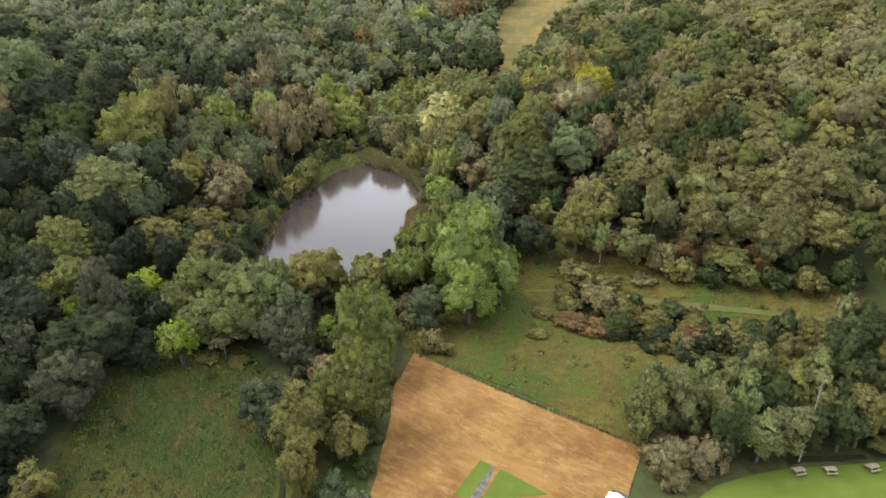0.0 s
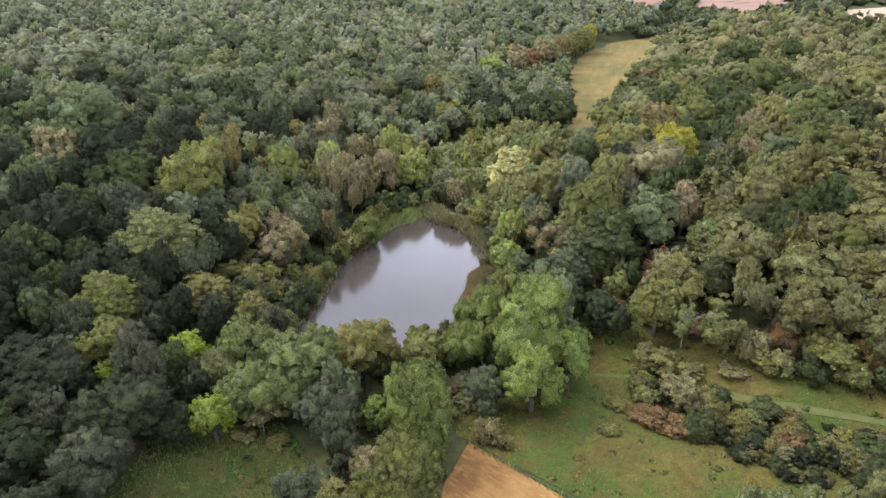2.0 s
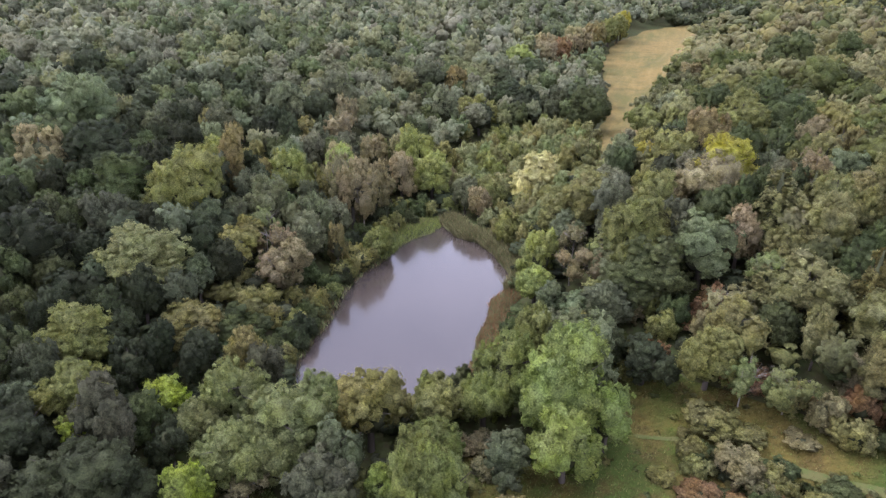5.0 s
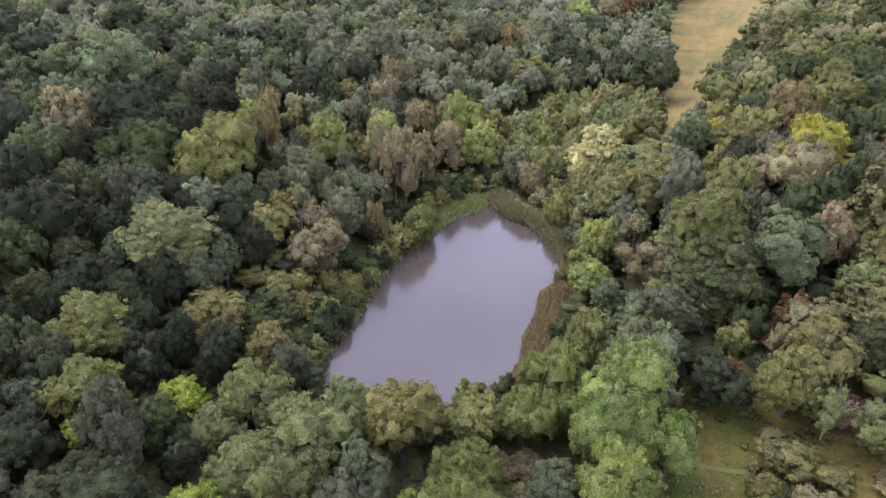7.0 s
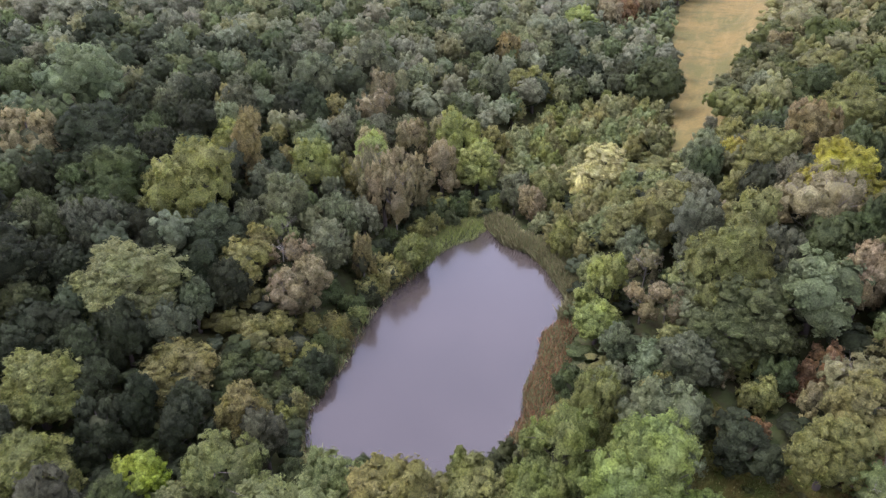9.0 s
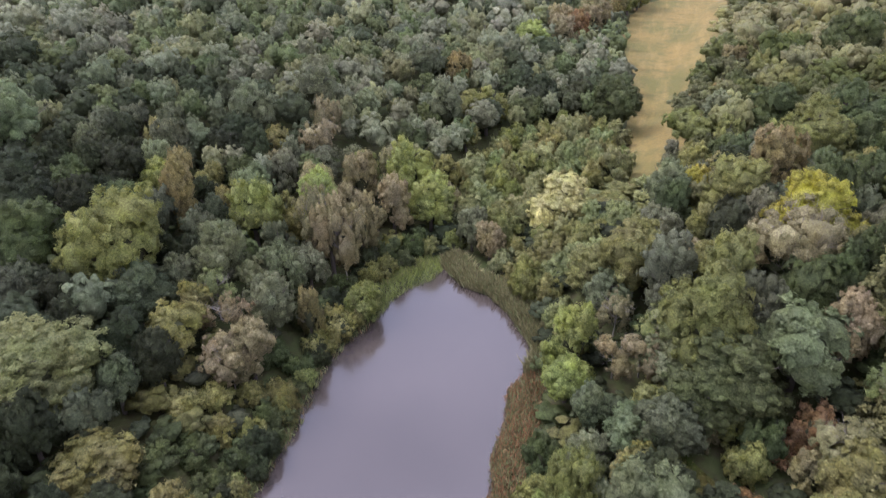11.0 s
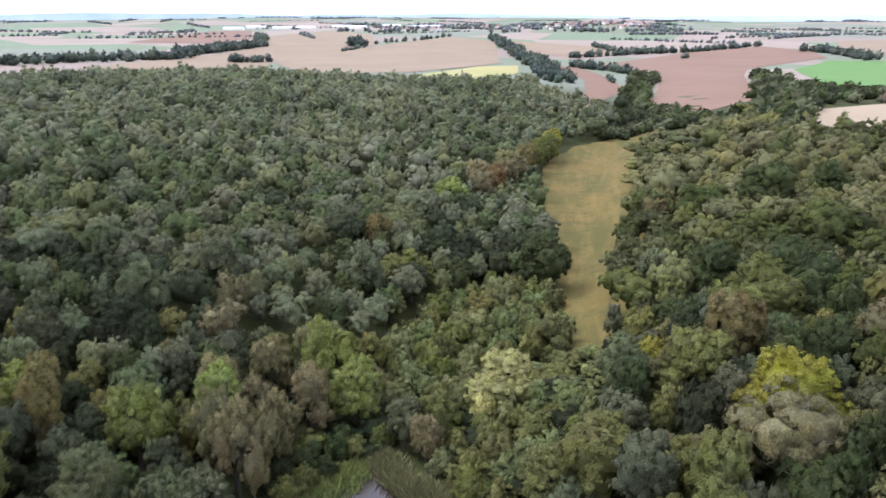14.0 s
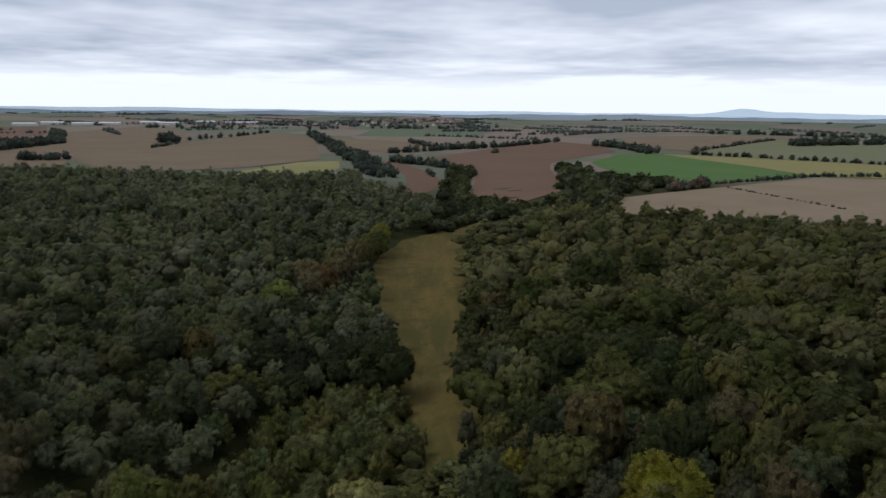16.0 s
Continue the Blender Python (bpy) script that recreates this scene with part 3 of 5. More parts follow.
def crown(lumps, leaves, size, top=2.4, base=0.1, lump=0.15, slim=1.0, hang=0.0, core=0.8, ragged=0.10, low=1.5, boughs=7, puff=0.4, solid=True, level=2):
    """A crown one metre in radius: a few great boughs, each billowing in small leafy clumps with loose sprays round them."""
    h, mid = (top - base) / 2, (top + base) / 2
    centre = np.array((0, 0, mid - 0.25 * h))
    i = np.arange(boughs)
    up = 1 - (i + 0.35) / boughs * low
    az = i * 2.39996 + rng.uniform(0, 6)
    side = np.sqrt(np.clip(1 - up * up, 0, 1)) ** 0.8
    big = np.stack([side * np.cos(az), side * np.sin(az), up * h], 1) * rng.uniform(0.42, 0.62, (boughs, 1)) + rng.normal(0, ragged, (boughs, 3)) + np.array((0, 0, mid))
    brad = rng.uniform(0.36, 0.56, boughs)
    pick = rng.choice(boughs, lumps * 5, p=brad ** 2 / (brad ** 2).sum())
    out = unit(big[pick] - centre)
    d = unit(rng.normal(0, 1, (lumps * 5, 3)) + out * 0.8 + np.array((0, 0, 0.35)))
    c = big[pick] + d * (brad[pick] * rng.uniform(0.84, 1.06, lumps * 5))[:, None] * np.array((1, 1, 1 + 0.5 * hang))
    gap = np.linalg.norm(c[:, None] - big[None], axis=2) - brad[None] * 0.8
    gap[np.arange(len(c)), pick] = 1
    c = c[gap.min(1) > 0]
    far, order = np.full(len(c), 9.0), [0]
    while len(order) < min(lumps, len(c)):
        far = np.minimum(far, np.linalg.norm(c - c[order[-1]], axis=1))
        order.append(int(far.argmax()))
    c = c[order]
    lumps = len(c)
    rad = lump * rng.uniform(0.7, 1.35, lumps)
    tall = np.exp(rng.normal(0, 0.12, (lumps, 3))) * np.array((1, 1, 0.85 + hang * 1.1))
    vs, fs, ns, n, inner = [], [], [], 0, 0
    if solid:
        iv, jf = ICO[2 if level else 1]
        # solid core in the dark colour, so gaps between boughs look shaded
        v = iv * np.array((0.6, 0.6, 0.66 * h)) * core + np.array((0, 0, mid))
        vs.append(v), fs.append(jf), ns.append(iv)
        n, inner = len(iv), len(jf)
        if level:
            v, f, q = caps(big, brad * 0.88, np.ones((boughs, 3)), centre, h, level, 0.10, puff)
            vs.append(v), fs.append(f + n), ns.append(q)
            n += len(v)
        v, f, q = caps(c, rad, tall, centre, h, 1, 0.27, puff)
        vs.append(v), fs.append(f + n), ns.append(q)
        n += len(v)
    if leaves:
        pick = rng.choice(lumps, leaves, p=rad ** 2 / (rad ** 2).sum())
        d = unit(rng.normal(0, 1, (leaves, 3)) + unit(c[pick] - centre) * 0.9 + np.array((0, 0, 0.4)))
        at = c[pick] + d * (rad[pick] * (0.80 + 0.75 * rng.random(leaves) ** 1.6))[:, None] * tall[pick]
        dome = unit((at - centre) / np.array((1, 1, h)))
        v, f, q = leaf_tris(at, d * (1 - puff) + dome * puff, size, slim, max(hang, 0) * 0.5)
        vs.append(v), fs.append(f + n), ns.append(q)
    v = np.vstack(vs)
    v[:, :2] /= np.quantile(np.hypot(v[:, 0], v[:, 1]), 0.97)
    v[:, 2] *= top / v[:, 2].max()
    return v, np.vstack(fs), inner, np.vstack(ns)


def needle_crown(leaves, top=3.2, size=0.075):
    """A larch: tiers of long drooping plumes round a spire."""
    vs, fs, ns, n = [], [], [], 0
    # the spire takes the dark core colour, painted shade among the plumes
    v, f = limb((0, 0, 0.3), (0, 0, top * 0.95), 0.42, 0.03, 9)
    v[:, :2] *= rng.uniform(0.8, 1.2, (len(v), 1))
    vs.append(v), fs.append(f), ns.append(unit(v * np.array((1, 1, 0.0)) + np.array((0, 0, 0.3))))
    n = len(v)
    tiers = 13
    for t in range(tiers):
        u = (t + 0.5) / tiers
        z, reach = 0.35 + (top - 0.5) * u, ((1 - u) ** 0.42 + 0.12) * rng.uniform(0.75, 1.15)
        for b in range(7 if t < 10 else 4):
            az = b * 0.9 + t * 0.6 + rng.uniform(-0.35, 0.35)
            long = reach * rng.uniform(0.65, 1.2)
            m = max(8, int(leaves / tiers / 6 * (0.35 + reach)))
            s = rng.uniform(0.12, 1, m) ** 0.7
            lat = rng.normal(0, 0.5, m) * 0.26 * (1 - s * 0.5) * long
            x, y = np.cos(az) * s * long - np.sin(az) * lat, np.sin(az) * s * long + np.cos(az) * lat
            zz = z + 0.22 * s - 0.38 * s * s * long - np.abs(lat) * 0.5 - rng.uniform(0, 0.12, m)
            v, f, q = leaf_tris(np.stack([x, y, zz], 1), np.array((np.cos(az) * 0.8, np.sin(az) * 0.8, 0.7)) + np.stack([-np.sin(az) * lat, np.cos(az) * lat, 0 * lat], 1) * 3, size, 0.8, 0.25)
            vs.append(v), fs.append(f + n), ns.append(q)
            n += len(v)
    return np.vstack(vs), np.vstack(fs), 18, np.vstack(ns)


def limb(p, q, r0, r1, sides=6):
    """A tapered piece of wood from p to q."""
    p, q = np.array(p, float), np.array(q, float)
    d = unit(q - p)
    a = unit(np.cross(d, (0.3, 0.9, 0.1)))
    b = np.cross(d, a)
    ang = np.arange(sides) * 2 * math.pi / sides
    ring = np.cos(ang)[:, None] * a + np.sin(ang)[:, None] * b
    v = np.vstack([p + ring * r0, q + ring * r1])
    j = np.arange(sides)
    k2 = (j + 1) % sides
    return v, np.vstack([np.stack([j, k2, k2 + sides], 1), np.stack([j, k2 + sides, j + sides], 1)])


def joined(pieces):
    vs, fs, n = [], [], 0
    for v, f in pieces:
        vs.append(v), fs.append(f + n)
        n += len(v)
    return np.vstack(vs), np.vstack(fs)


def trunk(top, spread=0.6, stem=0.075, limbs=6, fork=1):
    """A tapered stem with rising limbs and, where asked, their twigs."""
    lean = rng.uniform(-0.06, 0.06, 2)
    crookt = np.array((lean[0], lean[1], top * 0.5))
    parts = [limb((0, 0, -0.15), crookt, stem * 1.25, stem * 0.8, 8), limb(crookt, (0, 0, top * 0.86), stem * 0.8, stem * 0.2, 6)]
    for i in range(limbs):
        u = rng.uniform(0.3, 0.75)
        az = i * 2.4 + rng.uniform(-0.4, 0.4)
        p = np.array((0, 0, top * u)) * 1.0
        q = p + np.array((math.cos(az) * spread, math.sin(az) * spread, top * rng.uniform(0.12, 0.26))) * rng.uniform(0.7, 1.1)
        q[2] = min(q[2], top * 0.8)
        parts.append(limb(p, q, stem * 0.5, stem * 0.16, 5))
        for s in range(fork):
            q2 = q + np.array((rng.uniform(-0.35, 0.35), rng.uniform(-0.35, 0.35), rng.uniform(0.15, 0.4)))
            q2[2] = min(q2[2], top * 0.92)
            parts.append(limb(p * 0.4 + q * 0.6, q2, stem * 0.2, stem * 0.05, 4))
    return joined(parts)


# prototypes: crown and trunk meshes that alike trees share; each is one metre in radius
KINDS = {}


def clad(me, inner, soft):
    """The first faces are the core, coloured dark for the shade within; the rest leaves, which shade as the rounded
    boughs they clothe.
    """
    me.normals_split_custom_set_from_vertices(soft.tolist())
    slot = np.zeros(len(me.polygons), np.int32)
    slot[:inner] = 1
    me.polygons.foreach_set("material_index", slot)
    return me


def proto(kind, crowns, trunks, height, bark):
    KINDS[kind] = ([clad(mesh_from(kind + "_crown", v, f, (LEAF, CORE_SHADE), True), inner, q) for v, f, inner, q in crowns], [mesh_from(kind + "_trunk", v, f, (bark,), True) for v, f in trunks], height)


proto("broadleaf_tree", [crown(66 + 8 * (i % 4), 2000, 0.058, lump=0.135 + 0.012 * (i % 3), ragged=0.09 + 0.03 * (i % 3), slim=0.8, hang=0.12 * (i % 3), base=0.05 + 0.1 * (i % 3), boughs=6 + i % 4) for i in range(9)], [trunk(2.2) for i in range(3)], 2.4, BARK)
proto("large_tree", [crown(150, 7600, 0.037, lump=0.095, ragged=0.13, slim=0.8, hang=0.12, base=0.0, boughs=13) for i in range(3)], [trunk(2.2) for i in range(2)], 2.4, BARK)
proto("willow_tree", [crown(120, 7400, 0.040, slim=0.55, hang=0.6, base=-0.1, lump=0.10, ragged=0.13, boughs=11) for i in range(4)], [trunk(2.0) for i in range(2)], 2.4, BARK)
proto("poplar_tree", [crown(90, 2300, 0.060, slim=0.75, hang=-0.32, base=-0.3, lump=0.165, ragged=0.12, boughs=9, puff=0.3) for i in range(4)], [trunk(2.0) for i in range(2)], 2.4, BARK)
proto("larch_tree", [needle_crown(5200, size=0.09)] + [crown(60, 3000, 0.070, top=3.0, base=0.2, lump=0.17, ragged=0.13, slim=0.5, hang=0.42, boughs=9, puff=0.25) for i in range(5)], [trunk(3.1, 0.3, 0.05, 5, 0) for i in range(2)], 3.2, BARK)
proto("thin_tree", [crown(44, 2400, 0.046, lump=0.12, ragged=0.16, base=1.0, core=0.3, slim=0.5, hang=0.2, boughs=9, low=1.3, level=1) for i in range(3)], [trunk(2.4, 0.6, 0.024, 12, 5) for i in range(3)], 2.4, PALE_BARK)
proto("shrub", [crown(46 + 6 * (i % 3), 1150, 0.066, top=1.3, base=-0.35, lump=0.16, ragged=0.08, slim=0.75, hang=0.05, boughs=6, puff=0.45) for i in range(6)], [trunk(0.8, 0.5, 0.05, 4, 0) for i in range(2)], 1.3, BARK)

TINT = {
    "dark": (0.042, 0.049, 0.022),
    "deep": (0.032, 0.037, 0.017),
    "green": (0.066, 0.079, 0.029),
    "bright": (0.180, 0.205, 0.054),
    "fresh": (0.190, 0.240, 0.038),
    "olive": (0.155, 0.150, 0.048),
    "sage": (0.120, 0.136, 0.064),
    "teal": (0.077, 0.085, 0.043),
    "brown": (0.180, 0.157, 0.074),
    "ochre": (0.168, 0.146, 0.056),
    "yellow": (0.235, 0.222, 0.034),
    "cream": (0.440, 0.410, 0.155),
    "rust": (0.165, 0.104, 0.044),
    "lime": (0.140, 0.150, 0.044),
    "straw": (0.150, 0.168, 0.060),
    "poplar": (0.172, 0.186, 0.070),
    "scrub": (0.165, 0.172, 0.066),
    "larch": (0.165, 0.158, 0.058),
    "grey": (0.110, 0.116, 0.060),
    # far and haze: greyed leaf tones that stand for distance haze
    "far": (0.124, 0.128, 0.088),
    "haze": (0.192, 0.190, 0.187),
}
WORDS = {
    "dark": "dark green", "deep": "blackish-green", "green": "deep green", "bright": "bright leaf-green", "fresh": "vivid yellow-green", "olive": "olive-green", "sage": "pale sage-green",
    "teal": "blue-green", "brown": "thinning brown-green", "ochre": "ochre autumn-coloured", "yellow": "golden-yellow", "cream": "cream-green", "rust": "rusty red-brown",
    "poplar": "soft sage-green", "scrub": "yellow-olive", "larch": "soft olive-green", "lime": "yellowish olive", "straw": "pale yellow-green", "grey": "dull grey-green",
}
FORM = {
    "broadleaf_tree": ("broadleaf tree with a rounded leafy crown in the wood", "tree", "woodland broadleaf trees"),
    "large_tree": ("tall broadleaf tree with a deep billowing crown", "tree", "large trees round the pond"),
    "willow_tree": ("willow with soft drooping feathery foliage", "willow", "willows of the wet ground"),
    "poplar_tree": ("poplar with upright billowing boughs by the meadow", "poplar", "poplars by the meadow"),
    "larch_tree": ("larch with tiers of drooping boughs on the slope", "larch", "larches on the slope"),
    "thin_tree": ("half-bare tree with pale branches showing", "tree", "half-bare trees"),
    "shrub": ("low bushy shrub growing down to the ground", "shrub", "shrubs of the meadow and banks"),
}
placed = []


def tree(kind, x, y, top, r, tint, wide=1.0):
    """One tree or shrub whose crown reaches the height top over the pond."""
    crowns, trunks, height = KINDS[kind]
    z = gz(x, y)
    i = int(rng.integers(0, 1000))
    ob = new(kind)
    words, category, group = FORM[kind]
    tagged(ob, WORDS[tint] + " " + words, category, group)
    ob.matrix_world = Matrix.LocRotScale((x, y, z), Euler((0, 0, rng.uniform(0, 6.28))), (r * wide, r / wide, max(top - z, 1.2) / height))
    t = new("trunk", trunks[i % len(trunks)])
    c = new("crown", crowns[i % len(crowns)])
    t.parent = c.parent = ob
    jit = rng.uniform(0.9, 1.1)
    c.color = (*(jit * v * rng.uniform(0.95, 1.05) for v in TINT[tint]), 1)
    placed.append((x, y, r))
    return ob


# trees that stand out, one line each kind and colour: x, y, height of the top, radius
def stand(kind, tint, *spots):
    for x, y, top, r in spots:
        if kind == "larch_tree":
            top, r = top + rng.uniform(-3.5, 2), r * rng.uniform(1.0, 1.35)
        tree(kind, x, y, top, r if kind == "shrub" else r * 1.1, tint)


stand("large_tree", "bright", (18.6, 111, 21.5, 6.6), (17.6, 103.5, 14.5, 4.9))
stand("broadleaf_tree", "lime", (66.5, 105, 12, 4.4))
stand("large_tree", "lime", (-49, 107.5, 17.5, 5.4), (-55, 119, 20, 5.8))
stand("broadleaf_tree", "bright", (24.5, 109.5, 13, 4.2), (-8, 213, 20.3, 5.6), (20, 155, 16, 4.4), (18.6, 149, 11, 4.0), (31, 326, 21, 6.5), (-36, 188, 22.3, 5.2), (-7.4, 99, 7.6, 2.8))
stand("broadleaf_tree", "fresh", (-30.6, 95, 12, 3.1), (-38.7, 111, 12.5, 3.2), (-47.5, 104.5, 13, 3.6))
stand("large_tree", "yellow", (60.5, 170, 31, 7.6))
stand("large_tree", "lime", (-52, 167, 28.7, 7.8), (-3.2, 79, 17.4, 5.4), (37, 147, 27.5, 6.8), (76.5, 206, 31, 8.5))
stand("large_tree", "straw", (-53.5, 140, 23.3, 8.6))
stand("large_tree", "green", (50.3, 268.5, 17.3, 7.6))
stand("large_tree", "dark", (-76, 180, 31, 8.6), (-42, 92, 16.3, 7))
stand("large_tree", "green", (37.3, 140, 21.5, 7.4), (77, 226, 28.8, 7.4), (-66, 168, 27.5, 7.6), (87.5, 211, 33, 8), (120, 278, 34.5, 8), (143, 282, 34, 8))
stand("large_tree", "cream", (25.4, 203.8, 15.6, 6.6))
stand("shrub", "cream", (22, 200.5, 10, 3.8), (28.6, 201.5, 11, 3.6))
stand("willow_tree", "straw", (-21, 105, 16, 6.6), (-27, 101, 13.5, 5), (-15.5, 112, 12, 5), (-30, 113, 14.5, 4.8), (-34, 108, 11, 4))
stand("willow_tree", "lime", (0.2, 93.6, 17, 5.3), (-1, 101.5, 11, 4.6), (11, 118, 16.7, 5.6), (7.2, 115, 12, 4.6), (16, 126.5, 17, 4.2), (-0.3, 105, 10.8, 4.6), (-14, 173.5, 8.2, 3.8))
stand("broadleaf_tree", "olive", (-9.5, 109.5, 15, 6.2), (1, 113.5, 10.6, 5), (-42, 128.5, 13.8, 5.4), (32, 169, 23.2, 6.2), (54.3, 185.5, 27, 6.6), (-40, 154, 16.2, 4.8), (41.7, 119, 17, 4.8), (46.5, 123.5, 19, 5), (42, 156, 28.4, 4.8), (26.5, 171, 17.5, 5.2))
stand("broadleaf_tree", "sage", (0.5, 250, 21.7, 5.4), (-37.5, 171.5, 21.7, 5.2), (-28, 173, 16.2, 4), (23, 122.5, 17.8, 5.8), (46.6, 141.5, 24.8, 6.8), (68, 236, 23.2, 5), (-20, 243, 21, 5), (-92, 207, 35.4, 9.6), (27, 165, 16, 4.2))
stand("broadleaf_tree", "teal", (-48, 160, 20, 5.8), (-14.5, 96.5, 11.8, 4.6), (-11.5, 91, 11.6, 3.8), (-15.2, 80, 11, 4.2), (9.8, 103.5, 9.2, 4.2), (29.5, 136, 15, 4.4))
stand("broadleaf_tree", "dark", (33, 122.6, 11.8, 5.2), (31, 280, 15.5, 6), (29, 273, 13, 6), (41, 276, 15, 6), (20, 281, 15.5, 6), (12, 258, 14, 5.5), (48, 171, 26.5, 4.5), (27, 128, 13, 4.5), (-36, 94, 11, 3.6))
stand("broadleaf_tree", "deep", (-54.5, 97.5, 18.3, 6.6), (-71, 139, 27, 6.8), (-62, 104, 17, 6), (-60, 128, 20, 5.5))
stand("broadleaf_tree", "teal", (-43, 82.5, 15.7, 4.8))
stand("broadleaf_tree", "grey", (-69, 140, 23, 5), (-44, 228, 28.7, 5.5), (34.8, 161, 25.2, 5.4), (-32.5, 243, 30.5, 6), (38, 177, 21, 5))
stand("broadleaf_tree", "ochre", (-50, 189.5, 27.6, 4), (-22, 164.5, 13.2, 2.3), (4.6, 280.5, 21.7, 4), (62.5, 191.5, 31.5, 5.4), (89, 286, 22.3, 5))
stand("broadleaf_tree", "lime", (97, 437, 18, 5.4), (90, 427, 17, 5), (84, 416, 15, 4.6))
stand("broadleaf_tree", "yellow", (101, 446, 18.5, 5), (48.6, 194, 21.5, 3.8))
stand("broadleaf_tree", "brown", (45, 340, 20, 6), (60, 366, 19, 5.6), (47, 358, 20.5, 5.8))
stand("broadleaf_tree", "rust", (52, 352, 19.5, 5.4))
stand("broadleaf_tree", "brown", (68, 384, 19, 6), (62, 378, 20.5, 6))
stand("broadleaf_tree", "ochre", (74, 396, 19, 5.6), (80, 408, 18.5, 5.4))
stand("broadleaf_tree", "brown", (-26.5, 203.5, 18.2, 4.6), (-21, 184.5, 21.2, 5), (-16, 190, 18.5, 4.6), (-29, 153.5, 15.2, 4.6), (-87, 176, 31, 6.8), (42.3, 103.4, 7.4, 3.6))
stand("thin_tree", "brown", (-28, 231.5, 23.8, 4), (53, 160.5, 30, 7.4), (-24, 187, 21.5, 5), (-18, 182, 19, 4.5), (25.4, 150, 14, 4), (29, 149, 15, 4), (-33, 159, 15, 4), (47.5, 128, 18, 4), (-24.5, 98.5, 7, 3), (27.2, 159, 15.4, 3.6), (-31, 150, 13.5, 4))
stand("thin_tree", "straw", (51, 112.5, 13.5, 4), (45.5, 115, 14, 4), (56, 134, 22, 4.5), (-37, 165, 16.5, 4), (33, 152, 16.5, 4))
stand("larch_tree", "larch", (59, 128.5, 25.5, 4.8), (66, 117, 25, 4.8), (76, 119, 25, 5), (85, 147.5, 33, 5), (90, 139.5, 28, 5), (68.6, 142.5, 31.5, 5), (54, 131, 24, 4.6), (75, 130, 28, 5), (62, 150, 30, 4.6), (78, 155, 33, 5), (84, 128, 27, 5), (60, 139, 27, 4.5), (96, 150, 31, 5), (94, 125, 26, 5))
stand("shrub", "rust", (48, 118.4, 9, 4.6), (53, 115, 8, 4), (36, 100.5, 3.2, 3.6), (40, 98, 3, 3.2), (45, 132, 11, 4))
stand("shrub", "olive", (41, 112.6, 7, 4.6), (45.5, 109.8, 5.5, 3.2))
stand("shrub", "brown", (7, 105, 3, 2.4), (52, 108, 4.5, 3), (3.5, 110, 3.4, 3), (7, 110.5, 3.4, 2.8))
stand("shrub", "olive", (37.6, 108.4, 4.8, 3), (46, 101, 6.4, 3.4), (50, 97.5, 4.4, 3.2), (56, 95.5, 4.6, 3.2), (62, 92.5, 4.2, 3), (31.5, 104, 2.6, 2.2), (29, 98, 2.2, 2.0), (-22, 96, 2.4, 2.5), (-27, 97, 2.6, 2.5))
stand("shrub", "green", (42.5, 97, 5, 3), (47.5, 103.5, 5.6, 3), (54, 99.5, 4.6, 3.4), (66, 90, 5, 3.6), (-39, 96, 5, 3.6))
stand("shrub", "ochre", (10, 96.5, 5.6, 2.6), (12.5, 95, 3.6, 1.6), (58, 92, 4, 3), (37, 112.6, 3, 1.2))
for row, (y0, lo, hi) in enumerate(((65.6, 47, 84), (69.6, 38, 84), (73.6, 38.5, 86), (77.6, 58, 88), (81.6, 64, 90))):
    for n in range(int((hi - lo) / 4.1)):
        x, y = lo + n * 4.1 + rng.uniform(-0.9, 0.9), y0 + rng.uniform(-1.0, 1.0)
        tree("poplar_tree", x, y, rng.uniform(11.5, 16) - (2.5 if row == 0 else 0), rng.uniform(2.7, 3.5), "poplar" if x < 55 and rng.random() < 0.8 else ("green", "olive", "poplar", "green")[n % 4])
for x, y, h, r, tint in ((58, 106.5, 5, 3.6, "olive"), (68, 101.5, 4.5, 3.2, "olive"), (78, 97, 5, 3.6, "olive"), (66, 107.5, 7, 4, "olive"), (63, 104, 4.6, 3.4, "green"), (73, 99, 4.4, 3.4, "green"), (78, 102.5, 7, 4, "green"),
                         (84, 96, 6, 4, "green"), (60.5, 110, 6, 3.2, "rust"), (72, 104.5, 6, 3.4, "rust"), (56, 110, 6, 3.2, "brown"), (62, 113, 8, 4, "brown"), (69, 112, 8, 4, "green"), (52, 113, 6, 3, "olive")):
    tree("shrub", x, y, gz(x, y) + h, r, tint)
for x, y, h, r, tint in ((1.8, 89, 3, 1.8, "green"), (0.4, 84, 2.6, 1.9, "olive"), (-1.2, 76, 3.2, 2.0, "green"), (-2.2, 70.5, 2.6, 1.8, "green"), (-3.6, 64, 3.4, 2.2, "sage"), (-4.4, 58.5, 3, 2.2, "green"), (-6.5, 66, 4.4, 2.6, "sage"), (-8, 61, 4, 2.6, "green")):
    tree("shrub", x, y, gz(x, y) + h, r, tint)
stand("broadleaf_tree", "dark", (-47, 75, 14.5, 5), (-49, 66, 13.5, 5), (-52, 84, 16, 5.4))
stand("broadleaf_tree", "olive", (-42.6, 67, 10.5, 3.6), (-39, 61.5, 8, 2.8), (-44.5, 59, 10, 4))
stand("larch_tree", "larch", (71, 109, 22, 4.4), (78, 108, 22, 4.6), (84, 104, 22, 4.6), (88, 112, 26, 5), (80, 115, 26, 4.6), (64, 110.5, 21, 4), (74, 104, 20, 3.8))
stand("shrub", "brown", (38.6, 65, 7, 4.2), (43.4, 64.6, 7.4, 3.8))
